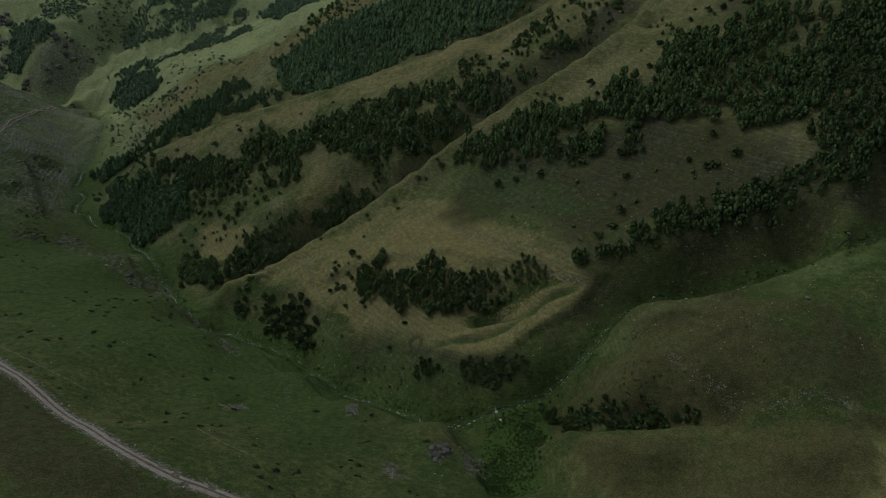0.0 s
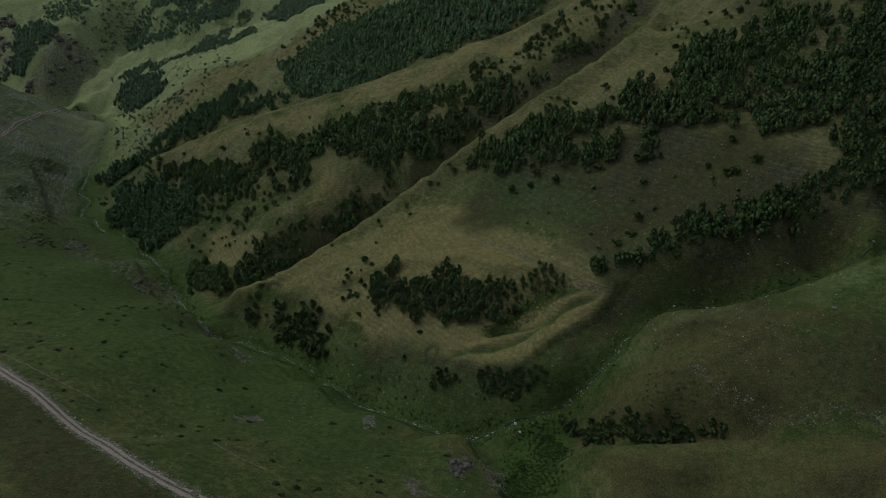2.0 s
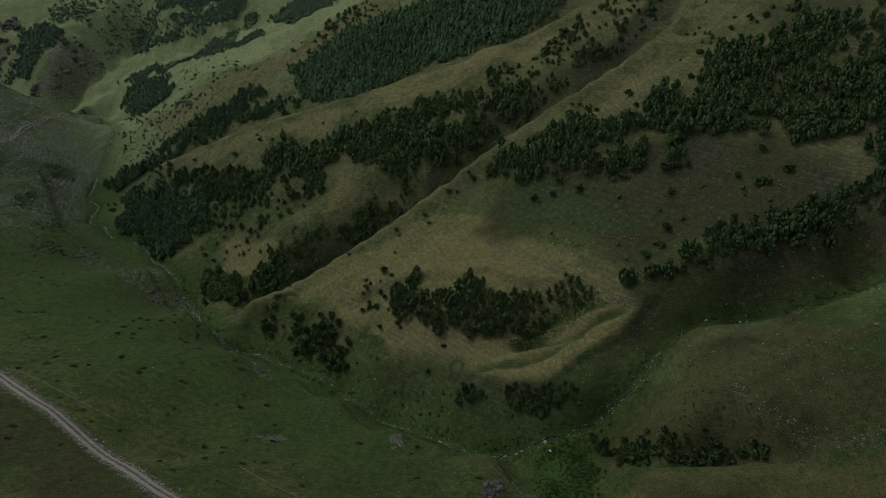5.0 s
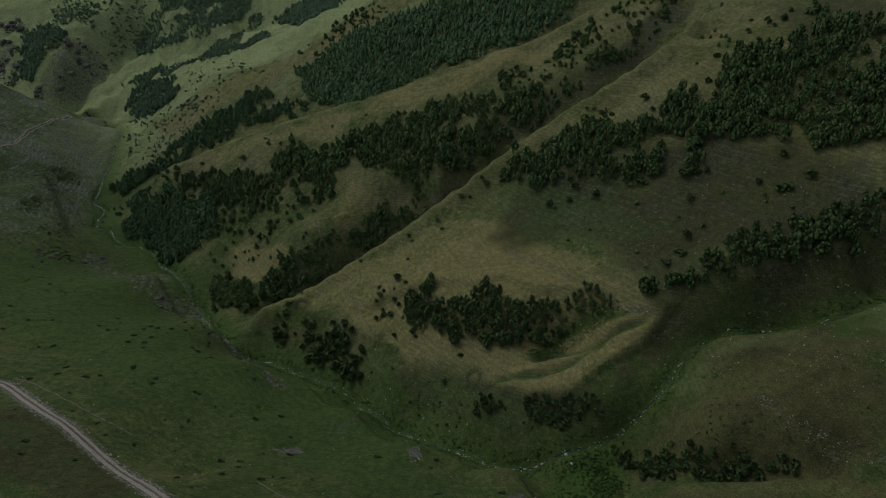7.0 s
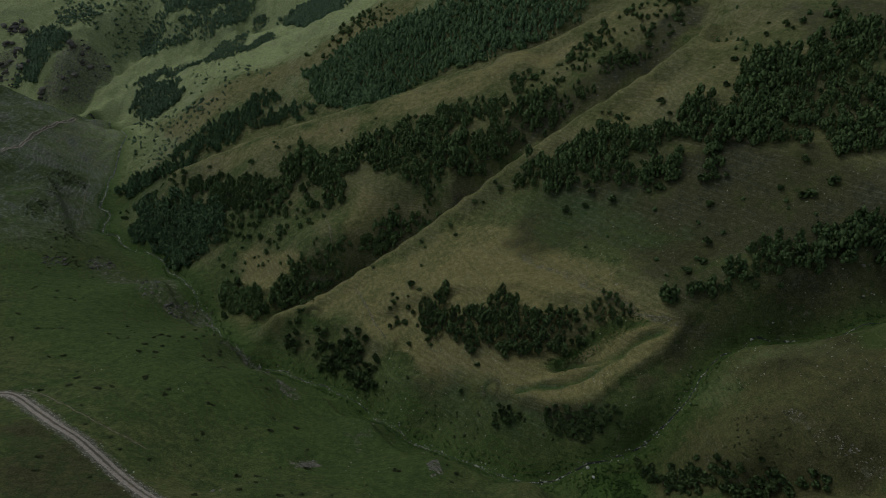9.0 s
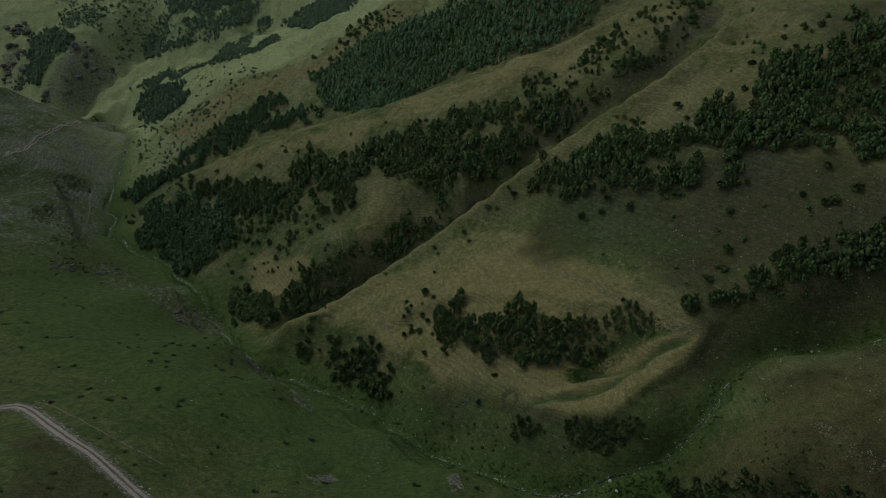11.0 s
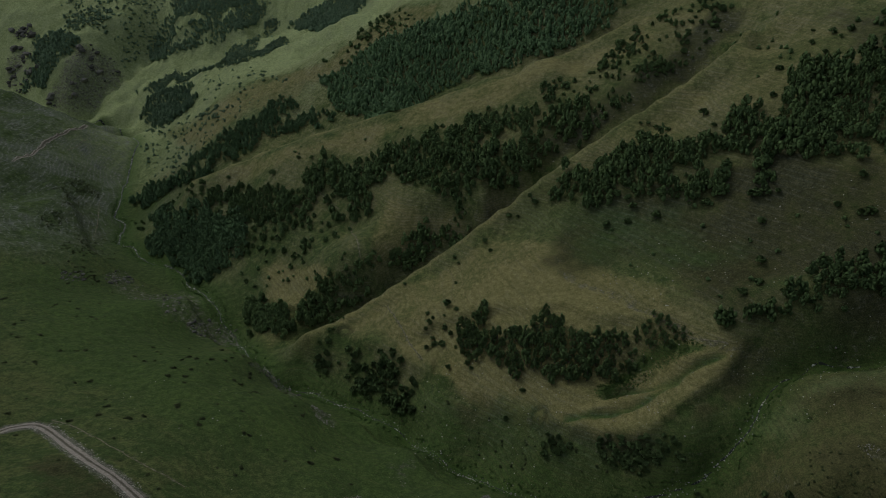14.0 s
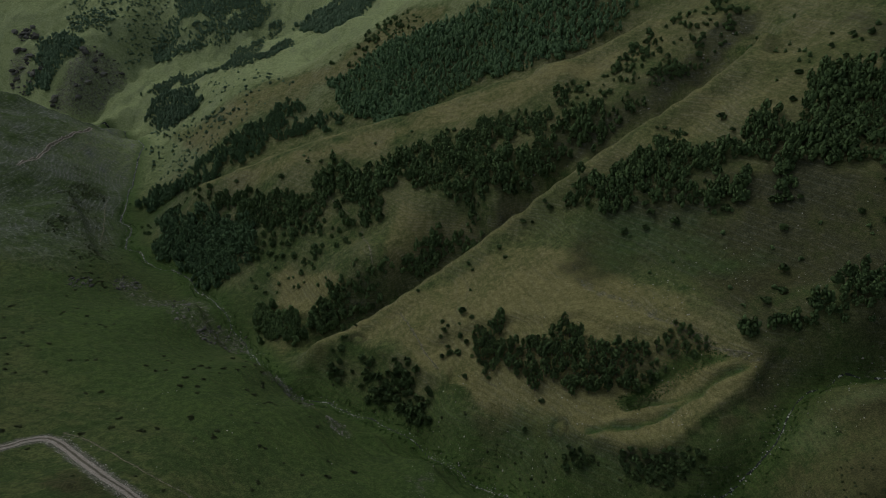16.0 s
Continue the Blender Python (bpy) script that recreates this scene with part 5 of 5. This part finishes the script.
def near_trees():
    kinds = {
        "tree": [tree_kind(100 + k, 6.6 + 0.4 * k, 4.0 + 0.3 * (k % 3), "tree", "leafy green birch in a dense hillside copse", "tree", 1.35) for k in range(5)],
        "bush": [tree_kind(200 + k, 2.4 + 0.2 * k, 3.0 + 0.2 * (k % 2), "bush", "dark green rounded bush on a grassy slope", "bush", 1.0) for k in range(4)],
    }
    used = set()

    def plant(kind, rs, x, y, z, wide, low, group):
        src = kinds[kind][rs.integers(len(kinds[kind]))]
        m = pose(x, y, z - 0.1, 0, 0, rs.uniform(0, 360))
        if src.name in used:
            ob = copy_thing(src, m)
        else:
            ob = src
            ob.matrix_basis = m
            used.add(src.name)
        ob.scale = (wide, wide, wide * low * rs.uniform(0.85, 1.15))
        tagged(ob, group=group)

    for wood in NEAR:
        density, tall, wide, poly = WOODS[wood]
        rs = np.random.default_rng(len(wood) * 13)
        kind = "tree" if wood == "copse" else "bush"
        xs, ys = scatter(rs, density, poly, wide * (0.62 if kind == "tree" or wood in ("ravine_bushes", "low_bushes", "foot_bushes") else 0.82))
        for x, y, z in zip(xs, ys, height(xs, ys)):
            if kind == "tree":
                plant("tree", rs, x, y, z, rs.uniform(0.55, 1.0) * (0.7 if x > 18 else 1.0), 0.95, "trees in the copse")
            else:
                plant("bush", rs, x, y, z, wide / 2.8 * rs.uniform(0.65, 1.25), tall / wide * 1.15, "bushes on the slopes")
    rs = np.random.default_rng(5)
    for places in LONE_BUSHES.values():
        p = np.array(places)
        for (x, y, wide), z in zip(places, height(p[:, 0], p[:, 1])):
            plant("bush", rs, x, y, z, wide / 3.4, 0.8, "bushes on the slopes")


near_trees()
stream_herbs()


# ---- road, streams and stones ----
def ribbon(name, line, profile, mat, step=1.0, wander=0.0, flat=False, seed=3, swell=0.0):
    """A strip along a line: profile lists (offset across, height over the ground)."""
    c = course(line, step, wander, seed)
    t = np.gradient(c, axis=0)
    t /= np.linalg.norm(t, axis=1)[:, None]
    side = np.stack([t[:, 1], -t[:, 0]], 1)
    k = np.arange(len(c)) * step
    wide = 1 + (0.25 if wander else 0.13) * fractal(k, k * 0 + 9.0, 6, seed + 5, 3)
    wide = wide * (1 + swell * np.clip((c[:, 1] - 230) / 250, 0, 1))
    rows = [c + side * (o * wide)[:, None] for o, _ in profile]
    zc = height(c[:, 0], c[:, 1])
    if flat:
        zc = np.convolve(np.pad(zc, 3, mode="edge"), np.ones(7) / 7, "valid")
    v = []
    for q, (_, h) in zip(rows, profile):
        z = (zc if flat else height(q[:, 0], q[:, 1])) + h + 0.5 * swell * np.clip((c[:, 1] - 400) / 200, 0, 1)
        v.append(np.stack([q[:, 0], q[:, 1], z], 1))
    n, m = len(c), len(profile)
    i = (np.arange(m - 1)[:, None] * n + np.arange(n - 1)[None]).ravel()
    me = mesh_from(name, np.concatenate(v), np.stack([i, i + 1, i + n + 1, i + n], 1), mat)
    a = me.attributes.new("across", "FLOAT", "POINT")
    a.data.foreach_set("value", np.repeat(np.array([o for o, _ in profile], np.float32), n))
    return new(name, me)


def road_material():
    m, n, l, b = material("pale_dirt", 0.95)
    geo = n.new("ShaderNodeNewGeometry").outputs["Position"]
    a = n.new("ShaderNodeAttribute")
    a.attribute_name = "across"
    off = calc(n, l, "ABSOLUTE", a.outputs["Fac"])
    grit = noise_node(n, l, 2.2, 8, 0.75, geo)
    patchy = noise_node(n, l, 0.35, 5, 0.6, geo)
    dirt = ramp(n, l, grit, (0.34, (0.19, 0.162, 0.145)), (0.5, (0.36, 0.315, 0.285)), (0.66, (0.53, 0.475, 0.435)))
    rut = ramp(n, l, calc(n, l, "ADD", off, calc(n, l, "MULTIPLY", calc(n, l, "SUBTRACT", patchy, 0.5), 0.9)), (0.16, (0.36, 0.37, 0.32)), (0.55, (1, 1, 1)))
    col = mixed(n, l, 1.0, dirt, rut, "MULTIPLY")
    l.new(col, b.inputs["Base Color"])
    bump(n, l, b, grit, 0.7, 0.08)
    return m


def water_material():
    m, n, l, b = material("stream_water", 0.3)
    geo = n.new("ShaderNodeNewGeometry").outputs["Position"]
    foam = ramp(n, l, noise_node(n, l, 0.45, 7, 0.75, geo), (0.53, (0, 0, 0)), (0.60, (1, 1, 1)))
    l.new(mixed(n, l, foam, (0.028, 0.034, 0.030), (0.52, 0.52, 0.50)), b.inputs["Base Color"])
    l.new(ramp(n, l, foam, (0.0, (0.28, 0.28, 0.28)), (1.0, (0.7, 0.7, 0.7))), b.inputs["Roughness"])
    b.inputs["Specular IOR Level"].default_value = 0.15
    bump(n, l, b, noise_node(n, l, 2.5, 4, 0.6, geo), 0.6, 0.15)
    return m


DIRT, WATER = road_material(), water_material()
TRODDEN, n_, l_, b_ = material("trodden_earth", 0.95)
l_.new(ramp(n_, l_, noise_node(n_, l_, 0.8, 7, 0.75, n_.new("ShaderNodeNewGeometry").outputs["Position"]), (0.38, (0.075, 0.085, 0.040)), (0.5, (0.17, 0.155, 0.105)), (0.62, (0.29, 0.26, 0.20))), b_.inputs["Base Color"])
road = ribbon("road", ROAD, [(-1.65, -0.12), (-1.35, 0.08), (-1.05, 0.10), (-0.8, 0.04), (-0.35, 0.16), (0, 0.18), (0.35, 0.16), (0.8, 0.04), (1.05, 0.10), (1.35, 0.08), (1.65, -0.12)], DIRT, 0.8)
tagged(road, "pale dusty dirt road with two wheel ruts", "road", kind="structure")
for name, line in PATHS.items():
    half = 0.75 if name == "hill_path" else 0.26
    path = ribbon("footpath", line, [(-half, -0.03), (-half * 0.6, 0.12), (half * 0.6, 0.12), (half, -0.03)], DIRT if name == "hill_path" else TRODDEN, 1.0, wander=0.4, seed=len(name), swell=0.7 if name == "hill_path" else 0.0)
    tagged(path, "narrow trodden path of pale earth", "path", kind="structure")
stream = ribbon("stream", STREAM, [(-0.3, 0.0), (-0.17, 0.10), (0, 0.12), (0.17, 0.10), (0.3, 0.0)], WATER, 0.7, wander=0.9, seed=4, swell=0.8)
tagged(stream, "narrow rushing stream with white water", "stream", kind="structure")


def rock_material(name, dark, light):
    m, n, l, b = material(name, 0.9)
    geo = n.new("ShaderNodeNewGeometry")
    t = calc(n, l, "ADD", calc(n, l, "MULTIPLY", geo.outputs["Random Per Island"], 0.5), calc(n, l, "MULTIPLY", noise_node(n, l, 2.5, 6, 0.65, geo.outputs["Position"]), 0.6), True)
    l.new(ramp(n, l, t, (0.2, dark), (0.8, light)), b.inputs["Base Color"])
    bump(n, l, b, noise_node(n, l, 6, 6, 0.65, geo.outputs["Position"]), 0.5, 0.1)
    return m


ROCK = rock_material("grey_stone", (0.085, 0.080, 0.070), (0.30, 0.285, 0.255))
RUBBLE = rock_material("pale_rubble", (0.16, 0.152, 0.135), (0.48, 0.46, 0.42))
CRAG = rock_material("crag_stone", (0.050, 0.049, 0.045), (0.175, 0.170, 0.160))
PALE = rock_material("pale_stone", (0.42, 0.42, 0.41), (0.75, 0.75, 0.74))


def stones(name, x, y, lo, hi, label, seed, mat=None):
    """Many loose stones as one mesh."""
    rs = np.random.default_rng(seed)
    z = height(x, y)
    kinds = [clump(np.zeros(3), 0.5, 0.7, rs) for _ in range(7)]
    which = rs.integers(0, 7, len(x))
    size = lo * (hi / lo) ** (rs.uniform(0, 1, len(x)) ** 2.2)
    turn = rs.uniform(0, 6.28, len(x))
    vs, fs, at = [], [], 0
    for k, (v, f) in enumerate(kinds):
        s = np.nonzero(which == k)[0]
        c, w = np.cos(turn[s])[:, None], np.sin(turn[s])[:, None]
        q = np.stack([v[None, :, 0] * c - v[None, :, 1] * w, v[None, :, 0] * w + v[None, :, 1] * c, np.repeat(v[None, :, 2], len(s), 0)], 2) * size[s][:, None, None]
        q += np.stack([x[s], y[s], z[s] + size[s] * 0.12], 1)[:, None]
        vs.append(q.reshape(-1, 3))
        fs.append((f[None] + (np.arange(len(s)) * len(v))[:, None, None]).reshape(-1, 3) + at)
        at += len(s) * len(v)
    return tagged(new(name, mesh_from(name, np.concatenate(vs), np.concatenate(fs), mat or ROCK, smooth=False)), label, "stones", kind="stuff")


def along(line, n, spread, seed):
    rs = np.random.default_rng(seed)
    c = smooth_line(line, 1.0)
    i = rs.integers(0, len(c), n)
    return c[i, 0] + rs.normal(0, spread, n), c[i, 1] + rs.normal(0, spread, n)


def within(poly, n, seed):
    rs = np.random.default_rng(seed)
    p = np.array(poly, float)
    x, y = rs.uniform(p[:, 0].min(), p[:, 0].max(), n), rs.uniform(p[:, 1].min(), p[:, 1].max(), n)
    k = inside(x, y, poly) & (fractal(x, y, 9, seed, 3) > -0.15)
    return x[k], y[k]


stones("stream_stones", *along(STREAM[8:50], 1300, 1.2, 5), 0.2, 0.8, "pale rounded stones along the stream bed", 6, rock_material("washed_stone", (0.12, 0.12, 0.115), (0.42, 0.41, 0.40)))
x, y = along(ROAD[:14], 1700, 0.6, 8)
k = np.random.default_rng(3).choice((-1, 1), len(x))
stones("road_rubble", x + k * 1.5, y + k * 1.7, 0.14, 0.6, "small stones on the road's edge", 9, RUBBLE)
for kind, w, soft, poly in ZONES.values():
    if kind == "bare":
        big = abs(np.ptp(np.array(poly), axis=0)).max() > 60
        fine = 95 < poly[0][0] + poly[0][1] and poly[0][1] < 200
        stones("scree", *within(poly, 900 if big or fine else 220, len(poly) * 7 + int(w * 10)), 0.2 if fine else 0.25, 0.75 if fine else 1.8 if big else 1.3, "grey broken stones on bare ground", 12)
for kind, w, soft, poly in (ZONES[k] for k in ("outcrop_one", "outcrop_two", "outcrop_three", "bank_outcrop_three", "bank_outcrop_four", "corner_rock")):
    stones("rock_outcrop", *within(poly, 160, len(poly) * 5 + int(abs(poly[0][0]))), 0.6, 2.6, "dark broken rock outcrop on the stream bank", 14, CRAG)
for kind, w, soft, poly in (ZONES[k] for k in ("cliff_one", "cliff_two", "cliff_three")):
    stones("crag", *within(poly, 170, len(poly) * 3), 2.0, 11.0, "grey crags on the far mountain face", 15, CRAG)
stones("hillside_stones", *within([(-60, 215), (10, 200), (60, 212), (100, 175), (170, 170), (170, 290), (60, 300), (-60, 260)], 4200, 15), 0.14, 0.7, "loose pale stones on the grassy slope", 16, RUBBLE)
stones("meadow_stones", *within([(-200, 200), (-160, 290), (-60, 215), (0, 185), (0, 130), (-60, 118), (-150, 178)], 420, 18), 0.2, 0.7, "small pale stones lying in the meadow", 19, RUBBLE)


def boulder(x, y, size, seed, mat, label):
    rs = np.random.default_rng(seed)
    v, f = clump(np.zeros(3), 0.5, 0.75, rs)
    me = bpy.data.meshes.new("boulder")
    bm = bmesh.new()
    bv = [bm.verts.new(p * size) for p in v]
    for t in f:
        bm.faces.new([bv[i] for i in t])
    bmesh.ops.bevel(bm, geom=bm.edges[:], offset=size * 0.06, segments=1, affect="EDGES")
    bm.to_mesh(me)
    bm.free()
    me.materials.append(mat)
    ob = new("boulder", me)
    ob.location = (x, y, float(height(np.array([x]), np.array([y]))[0]) + size * 0.15)
    return tagged(ob, label, "boulder", group="boulders by the streams")


for x, y, s, k in ((21.0, 194.2, 1.7, 1), (22.2, 189.8, 1.3, 2)):
    boulder(x, y, s, k, PALE, "white boulder beside the stream")
for x, y, s, k in ((131.5, 198.5, 1.9, 3), (129, 241, 1.8, 4), (128, 234, 1.2, 5), (160.5, 230, 1.5, 6), (113, 243, 1.2, 7), (64, 224, 1.0, 8), (96, 233, 1.1, 9), (-99, 160, 1.5, 10), (-97.5, 161.5, 1.0, 11)):
    boulder(x, y, s, k, ROCK, "weathered grey boulder in the grass")


def low_shrubs():
    """Flat dark shrubs that dot the meadow."""
    rs = np.random.default_rng(41)
    x, y = within([(-330, 330), (-250, 400), (-190, 330), (-130, 270), (-50, 205), (-5, 178), (5, 140), (-40, 110), (-160, 150), (-250, 190)], 1900, 44)
    keep = rs.uniform(0, 1, len(x)) < 0.62
    x, y = x[keep], y[keep]
    r, _ = line_distance(x, y, ROAD)
    x, y = x[r > 4], y[r > 4]
    z = height(x, y)
    kinds = []
    for k in range(5):
        v, f, n = crown_arrays(rs, 0.75, 1.9, 7, 60, base=0.05, upright=0.8)
        v[:, 2] *= 0.4
        kinds.append(mesh_from("low_shrub", v * np.array([1.0, 0.7, 1.0]), f, SCRUBLEAF, normals=n))
    for a, b, c in zip(x, y, z):
        ob = new("low_shrub", kinds[rs.integers(5)])
        ob.matrix_basis = pose(a, b, c - 0.05, 0, 0, rs.uniform(-40, 40))
        s = rs.uniform(0.6, 1.9)
        ob.scale = (s, s, s)
        tagged(ob, "low dark shrub growing in the meadow turf", "shrub", "low shrubs in the meadow")


low_shrubs()
